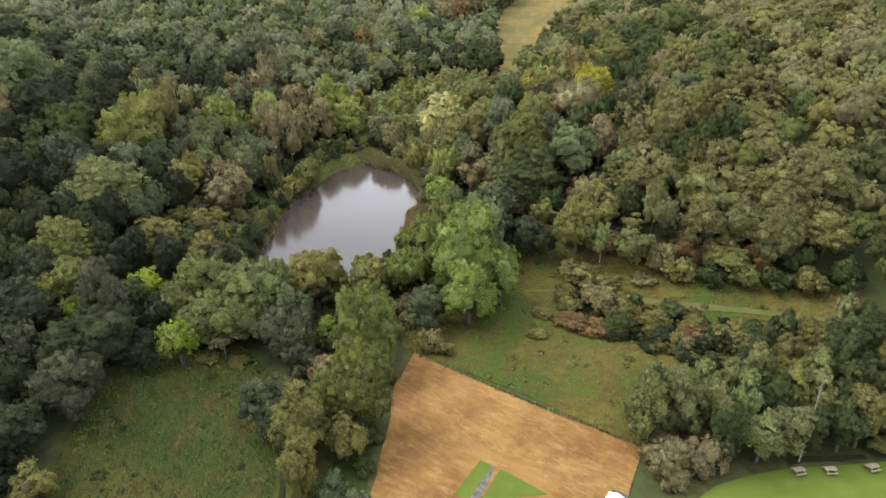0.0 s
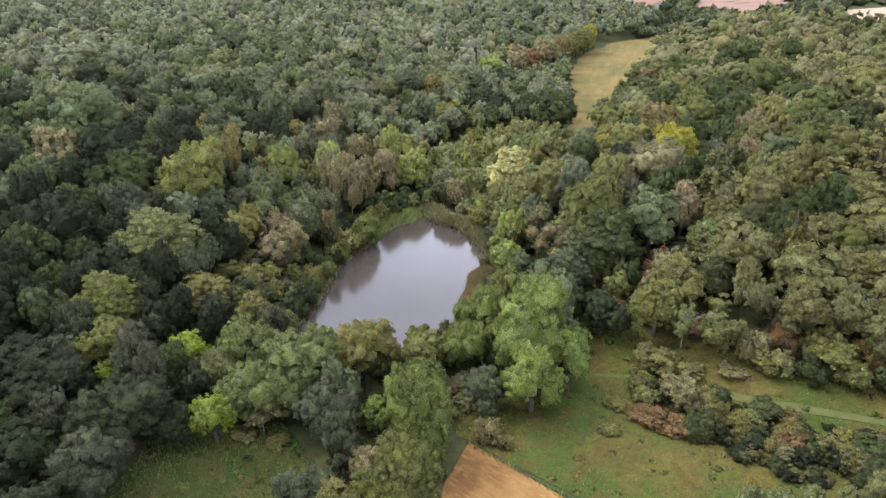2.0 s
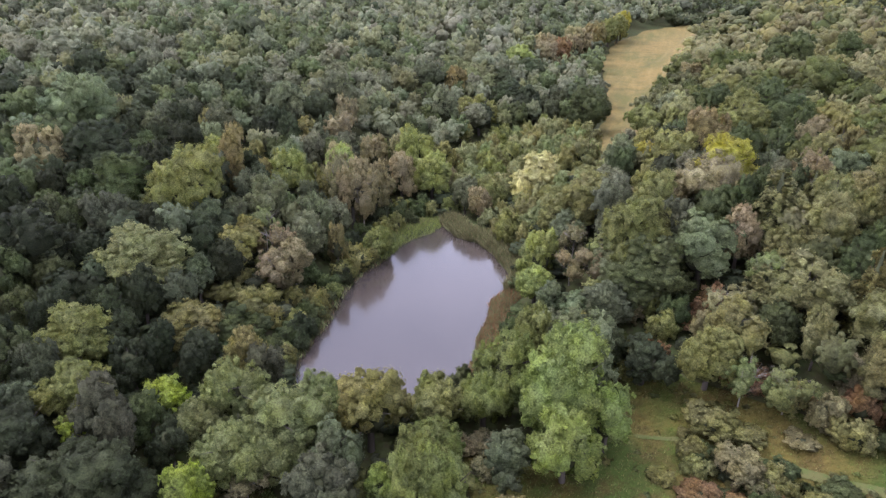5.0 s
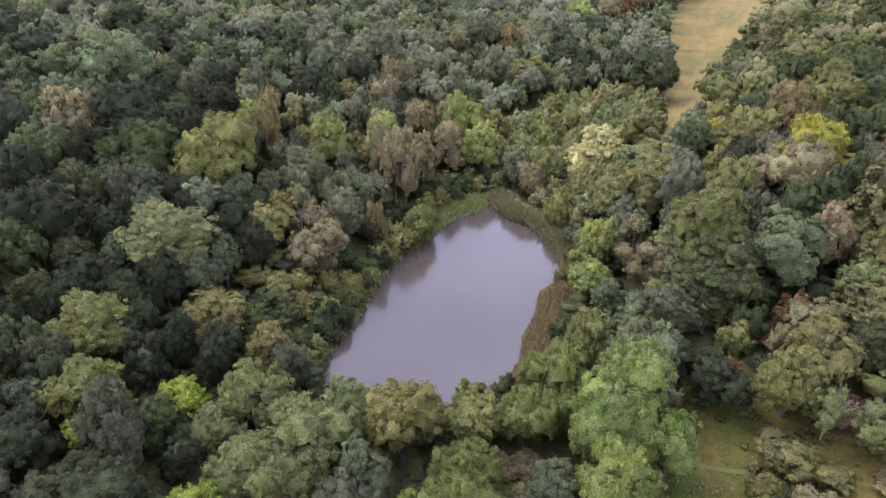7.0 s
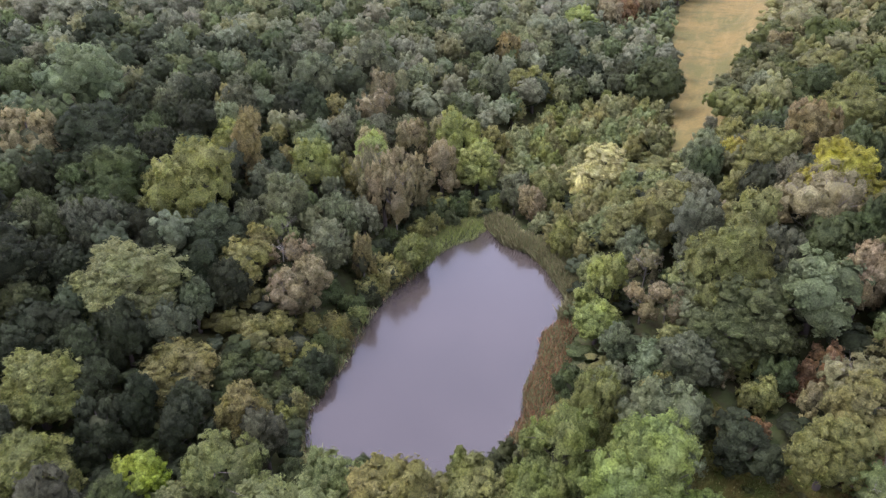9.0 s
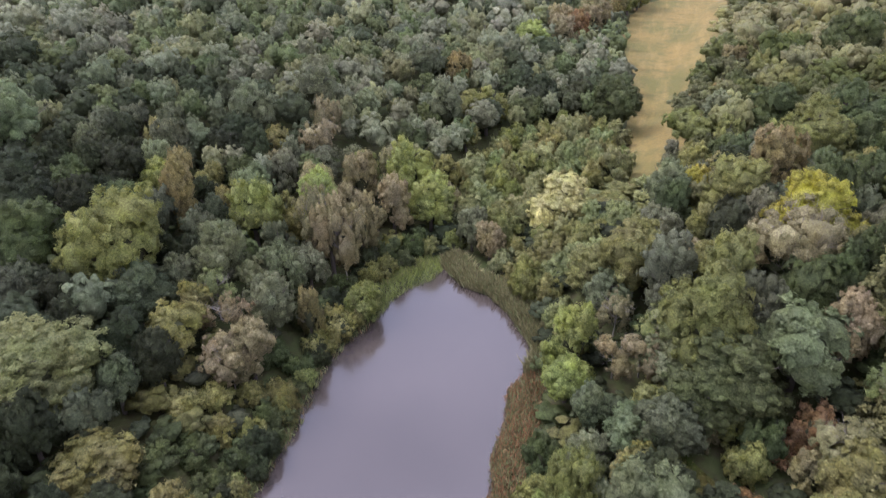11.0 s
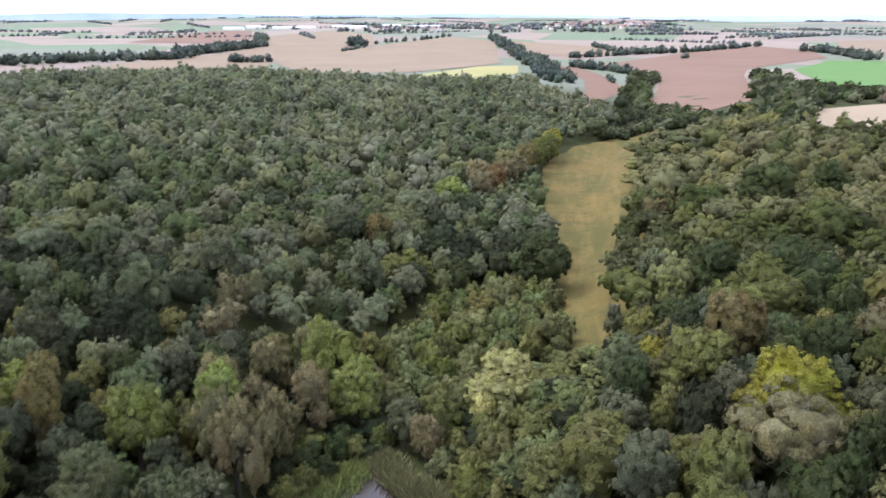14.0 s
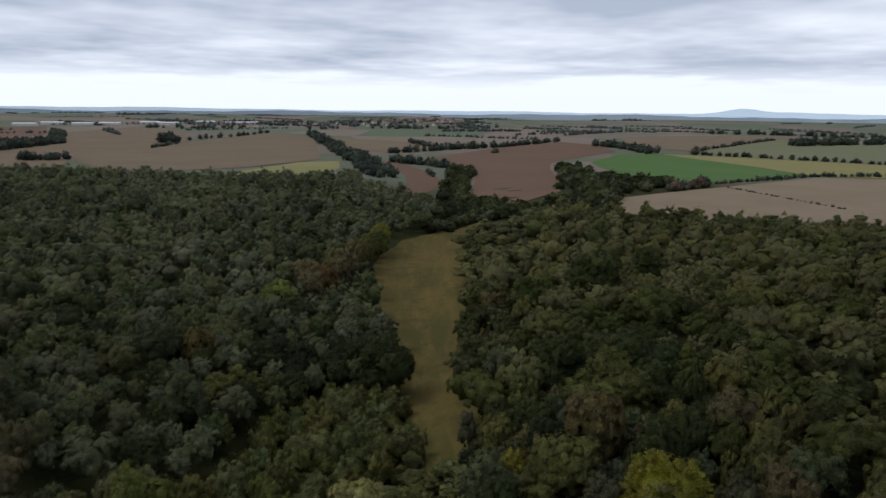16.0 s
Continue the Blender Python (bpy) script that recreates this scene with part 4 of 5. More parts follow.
stand("shrub", "olive", (-33, 146, 8, 3.4), (-36, 143, 9.5, 3.6), (-34, 152, 9, 3.2), (-33.5, 126, 6.5, 3.2), (31, 145, 11, 3.6))
stand("shrub", "green", (-33, 137, 7.4, 3.4), (-37, 134, 8.5, 3.6), (-27, 158, 6.4, 3), (-30, 155, 7.4, 3))
for x, y, h, r, tint in ((29, 133, 5, 3, "olive"), (34, 137, 6, 3.2, "brown"), (38, 131, 6, 3.2, "olive"), (36, 126.5, 4.5, 2.8, "rust"), (42, 122.5, 5, 3, "green"), (44, 128, 7, 3.4, "brown"),
                         (33, 141, 7, 3.4, "green"), (38, 137, 7, 3.4, "olive"), (27.5, 126, 4, 2.6, "green"), (47, 134, 7, 3.4, "rust"), (40.5, 133.5, 7, 3.2, "green"), (31, 124.5, 3.6, 2.4, "olive")):
    tree("shrub", x, y, gz(x, y) + h, r, tint)
stand("broadleaf_tree", "olive", (8, 263, 15, 5), (2, 257, 14, 4.6), (6, 246, 12, 4.4), (14, 268, 15, 5.2))
stand("broadleaf_tree", "green", (-6, 264, 19, 5.2), (-3, 248, 16, 4.6), (24, 264, 13, 4.8), (-9, 232, 17, 4.8))
stand("broadleaf_tree", "sage", (25.5, 137, 12, 3.8), (31.5, 147, 15, 4))
stand("broadleaf_tree", "olive", (24.5, 131.5, 11, 3.4), (29, 141, 12.5, 3.6))
stand("shrub", "green", (-27.5, 138, 4.6, 2.8), (-25.4, 146, 4.8, 2.8), (-23, 156, 5, 2.6), (-29.5, 133, 5.4, 3), (-31, 128, 5.6, 3.2))
stand("shrub", "olive", (-26.6, 142, 5, 2.8), (-24.2, 151, 4.4, 2.6), (-21, 162, 5, 2.6), (-30.5, 141, 6.6, 3.2), (-28.5, 148.5, 6.4, 3))

# thicket of thorn, willow herb and bramble below the meadow path
for n in range(34):
    u = (n + rng.uniform(0, 1)) / 34
    x, y = 37 + 40 * u + rng.normal(0, 1.2), 106 - 23 * u + rng.normal(0, 2.4) - 4 * math.sin(u * 3)
    r = rng.uniform(1.8, 3.3)
    tree("shrub", x, y, gz(x, y) + r * rng.uniform(1.0, 1.7), r, ("green", "olive", "dark", "brown", "ochre", "green", "olive", "rust", "dark")[n % 9])

# bushes that lean over the water along the western bank
shore = ((-25, 127), (-25.2, 131), (-24, 137.3), (-22, 144), (-21.2, 151), (-19.6, 159.4), (-17.2, 165.4), (-14.2, 169.6))
for (x0, y0), (x1, y1) in zip(shore, shore[1:]):
    for i in range(3):
        u = (i + rng.uniform(0.1, 0.9)) / 3
        x, y, r = x0 + (x1 - x0) * u - rng.uniform(0.6, 2.6), y0 + (y1 - y0) * u, rng.uniform(1.9, 3.0)
        tree("shrub", x, y, gz(x, y) + r * rng.uniform(1.2, 1.9), r, ("green", "dark", "olive", "green", "lime")[int(rng.integers(0, 5))])
for x, y, h, r, tint in ((-11, 187, 5, 3, "olive"), (-8, 190.5, 4, 2.6, "green"), (-14, 184, 5, 3, "olive"), (-3, 195.5, 4.5, 2.8, "olive"), (2, 197, 5, 3, "lime"), (-6, 196, 6, 3.2, "green"), (-11, 192, 6, 3.2, "green"), (-15, 189, 6, 3, "dark"), (-18, 179, 6, 3, "green"), (-20, 174, 6, 3, "dark"), (-19, 170, 5, 2.8, "olive"), (-24, 168, 6, 3, "green")):
    tree("shrub", x, y, gz(x, y) + h, r, tint)

# ---- the wood between them ----
MARSH = ((-12, 182), (-6, 187), (0.5, 192.5), (-2, 194), (-7, 192.5), (-12, 186))
SEDGE = ((9, 128), (7.5, 134), (10, 146), (11, 154), (14, 158), (17.5, 157), (16, 149), (14, 141), (12, 133), (11, 128))
REEDS = ((1, 193), (5, 186), (10, 182.5), (13.5, 175), (17, 165), (20, 166), (16.5, 177), (12, 187), (5, 195))
CLEAR = [MEADOW_R, STRAW_PLOT, GRASS_L, STRIP, MARSH, SEDGE, REEDS]
SCRUB = ((-2, 196), (6, 197), (12, 188), (17, 177), (20.5, 165), (27, 166), (34, 178), (50, 200), (56, 222), (50, 216), (43, 213), (46, 232), (50, 258), (40, 267), (20, 256), (4, 224))
BARE_PLANS = [((31, 54), (31, 62), (43, 62.5), (52, 63.5), (95, 63), (95, 50)), ((4, 96), (8, 112), (20, 110), (34, 132), (40, 118), (80, 92), (60, 88), (40, 78), (38, 70))]


def closed_for(x, y, r):
    """Whether a crown there would stand in water, meadow or field."""
    x, y = np.array([x]), np.array([y])
    if y[0] > 110 and y[0] < 200 and away(POND, x, y)[0] < r * 0.55 + 1.0:
        return True
    return any(away(p, x, y)[0] < r * (0.35 if p is STRIP else 0.05 if p in (SEDGE, REEDS) else 0.6) for p in CLEAR) or any(inside(p, x, y)[0] for p in BARE_PLANS)


cells = {}


def note(x, y, r):
    cells.setdefault((int(x // 14), int(y // 14)), []).append((x, y, r))


def free(x, y, r, pack):
    cx, cy = int(x // 14), int(y // 14)
    for i in (cx - 1, cx, cx + 1):
        for j in (cy - 1, cy, cy + 1):
            for a, b, s in cells.get((i, j), ()):
                if (a - x) ** 2 + (b - y) ** 2 < (pack * (r + s)) ** 2:
                    return False
    return True


for p in placed:
    note(*p)



def pick_tint(x, y):
    """Woodland colours drift in patches: green, grey-green, thinning brown."""
    g = math.sin(x * 0.045 + 1.3) + math.sin(y * 0.038 + x * 0.02) + rng.normal(0, 1.0)
    u = rng.random()
    if x < -32 and y < 150 or (x < -42 and y < 250 and rng.random() < 0.75):
        return ("dark", "green", "deep", "deep", "teal")[int(rng.integers(0, 5))]
    if u < 0.035:
        return "bright" if rng.random() < 0.5 else "lime" if rng.random() < 0.6 else "ochre"
    if g > 1.1:
        return ("brown", "olive", "brown", "ochre" if u > 0.85 else "grey")[int(rng.integers(0, 4))]
    if g > 0.3:
        return ("olive", "sage", "grey", "green")[int(rng.integers(0, 4))]
    if g > -0.9:
        return ("green", "grey", "olive", "dark", "sage")[int(rng.integers(0, 5))]
    return ("dark", "green", "teal", "green")[int(rng.integers(0, 4))]


# near wood: things of their own
made = 0
for n in range(9000):
    if made >= 290:
        break
    x, y = rng.uniform(-82, 88), rng.uniform(62, 222)
    r = rng.uniform(3.2, 5.6)
    if (x > 0 and y < 96) or not free(x, y, r, 0.64) or closed_for(x, y, r) or inside(SCRUB, np.array([x]), np.array([y]))[0]:
        continue
    if y < 100 and -36 < x < -12:
        continue
    if abs(x) > 45 + (y - 40) * 0.45:
        continue
    conifer = x > 54 and 98 < y < 162
    top = gz(x, y) + (rng.uniform(13, 17) if conifer else r * rng.uniform(2.0, 2.9) + 1.5)
    shore = away(POND, np.array([x]), np.array([y]))[0] if 105 < y < 205 else 99
    if shore < 7:
        top, r = gz(x, y) + rng.uniform(5, 8), rng.uniform(2.6, 3.6)
    thin = rng.random() < 0.06 and x > -30
    tree("larch_tree" if conifer else "shrub" if shore < 7 else "thin_tree" if thin else "broadleaf_tree", x, y, top, r,
         ("larch", "olive", "larch", "green")[n % 4] if conifer else ("green", "olive", "green", "lime")[n % 4] if shore < 7 else "brown" if thin else pick_tint(x, y))
    note(x, y, r)
    made += 1
# willow scrub between the pond and the strip
for n in range(9000):
    x, y = rng.uniform(-4, 58), rng.uniform(164, 264)
    r = rng.uniform(3.0, 5.0)
    if inside(SCRUB, np.array([x]), np.array([y]))[0] and free(x, y, r, 0.66) and not closed_for(x, y, r):
        tree("shrub", x, y, gz(x, y) + (r * rng.uniform(1.3, 1.9) + 1.4) * (0.42 if math.hypot(x - 46, y - 208) < 17 else 1), r * 1.1, ("scrub", "lime", "scrub", "olive", "scrub", "straw", "olive")[int(rng.integers(0, 7))])
        note(x, y, r)


def far_crown(lumps, leaves, size, lump, level, boughs):
    v, f, inner, q = crown(lumps, leaves, size, lump=lump, base=0.85, ragged=0.05, low=1.25, boughs=boughs, level=level, puff=0.5, core=1.0 if level else 1.4)
    return v / np.array((1, 1, 2.4)), f, 0, q


MID = [far_crown(23 + 4 * (i % 3), 230, 0.085, 0.20, 1, 5 + i % 3) for i in range(8)]
FAR = [far_crown(10 + i % 3, 36, 0.15, 0.31, 0, 4 + i % 2) for i in range(8)]
# few-sided forms for what stays beyond half a kilometre


def blob():
    bm = bmesh.new()
    bmesh.ops.create_icosphere(bm, subdivisions=1, radius=1)
    v = np.array([x.co[:] for x in bm.verts])
    f = np.array([[x.index for x in p.verts] for p in bm.faces])
    bm.free()
    lv, lf, lq = leaf_tris(unit(rng.normal(0, 1, (26, 3))) * np.array((0.95, 0.95, 0.55)) + np.array((0, 0, 0.5)), rng.normal(0, 0.5, (26, 3)) + np.array((0, 0, 0.8)), 0.42)
    return *joined([(v * rng.uniform(0.75, 1.1, (len(v), 1)) * np.array((0.95, 0.95, 0.5)) + np.array((0, 0, 0.5)), f), (lv, lf)]), 0, np.vstack([unit(v), lq])


TINY = [blob() for i in range(6)]


def woodland(name, forms, spots, label, category="woodland"):
    """Many trees as one stretch of wood; spots: x, y, radius, height, colour."""
    vs, fs, cs, ns, slots, n = [], [], [], [], [], 0
    zs = ground_z(np.array([s[0] for s in spots]), np.array([s[1] for s in spots]))
    for (x, y, r, h, c), z in zip(spots, zs):
        v, f, inner, q = forms[int(rng.integers(0, len(forms)))]
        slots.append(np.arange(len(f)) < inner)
        a = rng.uniform(0, 6.28)
        ca, sa = math.cos(a), math.sin(a)
        w = np.stack([(v[:, 0] * ca - v[:, 1] * sa) * r + x, (v[:, 0] * sa + v[:, 1] * ca) * r + y, v[:, 2] * h + z - 0.3], 1)
        ns.append(np.stack([q[:, 0] * ca - q[:, 1] * sa, q[:, 0] * sa + q[:, 1] * ca, q[:, 2]], 1))
        j = rng.uniform(0.82, 1.18)
        vs.append(w), fs.append(f + n), cs.append(np.broadcast_to(np.array((*(j * q * rng.uniform(0.96, 1.04) for q in c), 1)), (len(v), 4)))
        n += len(v)
    me = mesh_from(name, np.vstack(vs), np.vstack(fs), (LEAF_FAR, CORE_SHADE), True)
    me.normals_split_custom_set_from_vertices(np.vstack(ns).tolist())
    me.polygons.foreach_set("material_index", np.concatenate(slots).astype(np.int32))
    at = me.attributes.new("tint", "FLOAT_COLOR", "POINT")
    at.data.foreach_set("color", np.ascontiguousarray(np.vstack(cs), np.float32).ravel())
    return tagged(new(name, me), label, category, kind="stuff")


WOOD_L = ((-60, 40), (-120, 60), (-260, 150), (-470, 420), (-430, 640), (-100, 690), (-10, 640), (60, 640), (120, 660), (150, 700), (205, 800), (255, 980), (240, 990), (180, 860), (150, 740), (140, 620), (185, 575), (150, 505), (124, 486), (93, 438), (77, 391), (66, 333), (56, 284), (47, 258), (40, 262), (20, 252), (6, 222), (-4, 194), (-20, 170), (-60, 120))
WOOD_R = ((46, 212), (60, 240), (72, 268), (85, 296), (105, 338), (132, 417), (158, 452), (172, 430), (188, 405), (206, 378), (232, 357), (284, 312), (420, 270), (420, 150), (300, 60), (110, 60), (70, 66), (60, 100), (34, 140), (22, 165), (26, 185))
mid_spots, far_spots = [], []
WL, WR = list(WOOD_L), list(WOOD_R)
for n in range(60000):
    y = 40 + 660 * rng.random() ** 1.25
    x = rng.uniform(-1, 1) * (70 + y * 0.72) + y * 0.16
    if y > 700 or x > max(0.83 * y, 1.38 * (y - 101)) + 18 or x < -0.76 * (y - 35) - 18:
        continue
    near = math.hypot(x, y - 90) < 235
    r = rng.choice((rng.uniform(2.7, 4.4), rng.uniform(4.0, 6.6)))
    if x > np.interp(y, AXIS_Y, AXIS_X) + 12:
        r *= 1.18
    if x < -95 - max(0, (y - 60)) * 0.62 or not free(x, y, r, 0.60 if near else 0.64):
        continue
    px, py = np.array([x]), np.array([y])
    if inside(SCRUB, px, py)[0] or not (inside(WL, px, py)[0] or inside(WR, px, py)[0]) or (y < 520 and closed_for(x, y, r)):
        continue
    note(x, y, r)
    # bluer tint, then paler with distance: haze put into the leaf colour
    c = np.minimum(np.array(TINT[pick_tint(x, y)]) * np.array((1.34, 1.34, 1.5)), (0.150, 0.154, 0.094))
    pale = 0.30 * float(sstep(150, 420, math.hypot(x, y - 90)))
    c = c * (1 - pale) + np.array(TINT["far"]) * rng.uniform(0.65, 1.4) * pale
    if x < np.interp(y, AXIS_Y, AXIS_X):
        c = c * np.array((1.02, 1.03, 0.94))
    if x > np.interp(y, AXIS_Y, AXIS_X) + 12:
        c = c * np.array((1.06, 0.98, 0.70))
    h = 7.5 + r * rng.uniform(0.75, 1.6)
    if y > 350 and away(STRIP, px, py)[0] < 34 and x > np.interp(y, AXIS_Y, AXIS_X):
        h *= 0.58
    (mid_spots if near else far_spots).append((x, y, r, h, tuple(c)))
woodland("wood_near", MID, mid_spots, "dense mixed autumn woodland on the valley sides")
under = []
for n in range(6000):
    x, y = rng.uniform(-75, 85), rng.uniform(58, 215)
    r = rng.uniform(1.8, 3.0)
    if len(under) < 620 and not (y < 100 and -40 < x < 36) and free(x, y, r, 0.5) and not closed_for(x, y, r):
        note(x, y, r)
        under.append((x, y, r * 1.3, r * rng.uniform(1.2, 2.0), tuple(np.array(TINT[("green", "dark", "olive", "dark", "teal", "green")[n % 6]]) * 0.9)))
woodland("understorey", FAR, under, "low dark hazel and bramble filling gaps between trees", "undergrowth")
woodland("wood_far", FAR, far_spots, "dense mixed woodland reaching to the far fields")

def clumps(name, poly, count, tints, label):
    """Low rough growth scattered in drifts over a piece of land."""
    xs, ys = [p[0] for p in poly], [p[1] for p in poly]
    spots = []
    while len(spots) < count:
        x, y = rng.uniform(min(xs), max(xs)), rng.uniform(min(ys), max(ys))
        drift = math.sin(x * 0.31 + 1.7 * math.sin(y * 0.17)) + math.sin(y * 0.27 - x * 0.11) + rng.normal(0, 0.7)
        if drift > 0.2 and away(poly, np.array([x]), np.array([y]))[0] < -0.6:
            r = rng.uniform(0.3, 1.1)
            spots.append((x, y, r, r * rng.uniform(0.25, 0.45) + 0.15, np.array(TINT[tints[int(rng.integers(0, len(tints)))]]) * 0.8))
    woodland(name, TINY, spots, label, "undergrowth")


clumps("meadow_scrub", MEADOW_R, 420, ("olive", "olive", "lime", "scrub"), "low tufts of bramble and dying herbs in the meadow")
tangle = ((36, 113), (46, 107), (60, 98), (75, 90), (67, 83), (52, 86), (40, 97))
spots = [(x, y, rng.uniform(0.9, 2.1), rng.uniform(0.8, 2.0), tuple(np.array(TINT[("olive", "green", "brown", "dark", "ochre", "green", "scrub")[i % 7]]) * 0.62)) for i, (x, y) in enumerate(zip(rng.uniform(36, 75, 420), rng.uniform(83, 113, 420))) if inside(tangle, np.array([x]), np.array([y]))[0] and abs(y - (111.6 - (x - 36.7) * 0.53)) > 2]
woodland("bramble_tangle", FAR, spots, "low tangle of bramble and tall herbs in the meadow", "undergrowth")
clumps("rank_herbs", GRASS_L, 420, ("green", "olive", "lime"), "rank green herbs and nettles in the rough meadow")

# belts of trees, hedges and copses among the fields: start, end, breadth, trees
belt_spots = []


def belt(x0, y0, x1, y1, wide, count, r=4.5, tints=("dark", "green", "grey", "dark")):
    for i in range(count):
        u = (i + rng.uniform(0, 1)) / count
        rr = r * rng.uniform(0.7, 1.25)
        # the added blue-grey lifts hedge leaves as distance haze would
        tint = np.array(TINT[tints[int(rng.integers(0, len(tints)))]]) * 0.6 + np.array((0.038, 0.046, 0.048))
        belt_spots.append((x0 + (x1 - x0) * u + rng.uniform(-wide, wide), y0 + (y1 - y0) * u + rng.uniform(-wide, wide), rr, rr * rng.uniform(1.4, 2.0), tuple(tint)))


def grove(poly, count, r, tints=("dark", "green", "grey", "dark")):
    """A small wood filling an outline."""
    xs, ys = [p[0] for p in poly], [p[1] for p in poly]
    left = count
    while left:
        x, y = rng.uniform(min(xs), max(xs)), rng.uniform(min(ys), max(ys))
        if inside(poly, np.array([x]), np.array([y]))[0]:
            rr = r * rng.uniform(0.7, 1.25)
            belt_spots.append((x, y, rr, rr * rng.uniform(1.0, 1.5), TINT[tints[int(rng.integers(0, len(tints)))]]))
            left -= 1


grove(((283, 575), (302, 600), (392, 762), (424, 800), (384, 660), (362, 600), (380, 556), (336, 520), (290, 508), (270, 522)), 190, 5.2)
grove(((148, 498), (184, 500), (222, 536), (230, 640), (262, 700), (244, 715), (215, 650), (165, 580)), 150, 5.2)
grove(((192, 410), (208, 380), (240, 440), (278, 490), (268, 518), (240, 512), (215, 470)), 130, 5.0, ("olive", "green", "dark", "grey"))
grove(((152, 512), (186, 524), (216, 502), (208, 440), (194, 420), (186, 470), (178, 500)), 70, 4.6)
grove(((262, 700), (306, 788), (312, 800), (300, 840), (262, 760)), 60, 5)
belt(300, 840, 266, 955, 6, 34, 4.5), belt(258, 800, 250, 760, 2, 6, 3)
belt(345, 518, 405, 545, 4, 30, 3.8, ("rust", "dark", "brown")), belt(405, 550, 590, 604, 2.5, 30, 2.2, ("dark", "brown"))
belt(404, 526, 375, 397, 1.0, 40, 0.9, ("dark", "brown")), belt(590, 605, 770, 560, 2.5, 36, 2.6)
belt(240, 1040, 322, 1700, 15, 90, 6), belt(188, 740, 236, 1040, 12, 90, 5.5), belt(322, 1700, 330, 1800, 14, 20, 7)
belt(700, 995, 755, 1150, 9, 36, 5.5), belt(755, 1150, 745, 1215, 9, 18, 6), belt(748, 955, 752, 962, 3, 3, 5.5)
belt(752, 950, 850, 690, 4, 40, 3.4), belt(1080, 1080, 1310, 1085, 16, 45, 7), belt(1228, 1262, 790, 1010, 4, 30, 4)
belt(756, 1380, 560, 1256, 5, 30, 5), belt(556, 1256, 440, 1225, 6, 20, 5.5), belt(482, 1106, 486, 1110, 2, 3, 4.5)
belt(-250, 1080, -170, 1420, 12, 70, 6.5), belt(-170, 1420, -215, 1830, 12, 40, 7), belt(-8, 1482, 16, 1486, 9, 14, 8), belt(-20, 1300, 20, 1450, 3, 10, 3.5)
belt(-110, 1035, -150, 1010, 6, 12, 5), belt(40, 1560, 235, 1900, 3, 14, 5), belt(439, 1215, 320, 1150, 5, 18, 5), belt(470, 1490, 440, 1225, 5, 20, 5)
belt(-480, 900, -230, 1080, 20, 80, 6), belt(1450, 1700, 2300, 1300, 18, 90, 7)
for n in range(95):
    a, d = radians(rng.uniform(-28, 62)), rng.uniform(1500, 4600)
    x, y = math.sin(a) * d, math.cos(a) * d
    t = rng.choice((0.4, 1.9)) + rng.normal(0, 0.25)
    s = rng.uniform(120, 420)
    if y > 1250:
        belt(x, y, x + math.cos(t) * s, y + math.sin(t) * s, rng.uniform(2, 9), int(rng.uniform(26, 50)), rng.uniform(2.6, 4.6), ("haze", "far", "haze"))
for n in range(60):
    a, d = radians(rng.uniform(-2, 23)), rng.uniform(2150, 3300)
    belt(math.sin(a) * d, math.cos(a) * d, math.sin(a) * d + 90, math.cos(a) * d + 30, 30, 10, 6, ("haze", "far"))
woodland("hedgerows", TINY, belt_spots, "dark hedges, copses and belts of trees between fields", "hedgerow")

# the far skyline, beyond the last fields: a wooded plain, then pale hills with one peak, both hazed by colour and glow
def ridge(name, reach, low, swell, peak, mat, label):
    sk = []
    for i in range(181):
        a = radians(-75 + i * 150 / 180)
        z = low + swell * (math.sin(i * 0.21 + low) + 0.6 * math.sin(i * 0.57 + 1) + 0.3 * math.sin(i * 1.9)) + peak * math.exp(-((i - 142) / 1.6) ** 2) + peak * 0.45 * math.exp(-((i - 145) / 7.0) ** 2)
        sk.append((math.sin(a) * reach, math.cos(a) * reach, z))
    n = len(sk)
    pts = np.array([(x, y, 0) for x, y, z in sk] + sk + [(x * 1.01, y * 1.01, 0) for x, y, z in sk])
    tri = np.array([q for i in range(n - 1) for q in ((i, i + 1, n + i + 1, n + i), (n + i, n + i + 1, 2 * n + i + 1, 2 * n + i))])
    tagged(new(name, mesh_from(name, pts, tri, (mat,), True)), label, "hills", kind="structure")


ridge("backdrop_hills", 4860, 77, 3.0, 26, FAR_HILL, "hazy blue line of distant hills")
ridge("backdrop_plain", 4560, 62, 4.5, 0, FAR_PLAIN, "wooded plain under the distant hills, tinted blue-grey as haze")


# ---- reeds and tall grass ----
def blades(name, spots, label, category):
    """Thin upright blades; spots: x, y, height, colour."""
    n = len(spots)
    xy, h, c = np.array([s[:2] for s in spots]), np.array([s[2] for s in spots]), np.array([TINTS2[s[3]] for s in spots])
    z = ground_z(xy[:, 0], xy[:, 1])
    a, lean = rng.uniform(0, 6.28, n), rng.normal(0, 0.35, (n, 2))
    w = h * rng.uniform(0.05, 0.12, n) + 0.03
    p = np.stack([xy[:, 0], xy[:, 1], np.maximum(z, -0.1) - 0.1], 1)
    side = np.stack([np.cos(a) * w, np.sin(a) * w, 0 * a], 1)
    tip = p + np.stack([lean[:, 0] * h, lean[:, 1] * h, h], 1)
    v = np.stack([p - side, p + side, tip], 1).reshape(-1, 3)
    me = mesh_from(name, v, np.arange(3 * n).reshape(n, 3), (REED,))
    col = np.repeat(np.hstack([c, np.ones((n, 1))]), 3, 0)
    at = me.attributes.new("tint", "FLOAT_COLOR", "POINT")
    at.data.foreach_set("color", np.ascontiguousarray(col, np.float32).ravel())
    return tagged(new(name, me), label, category, kind="stuff")


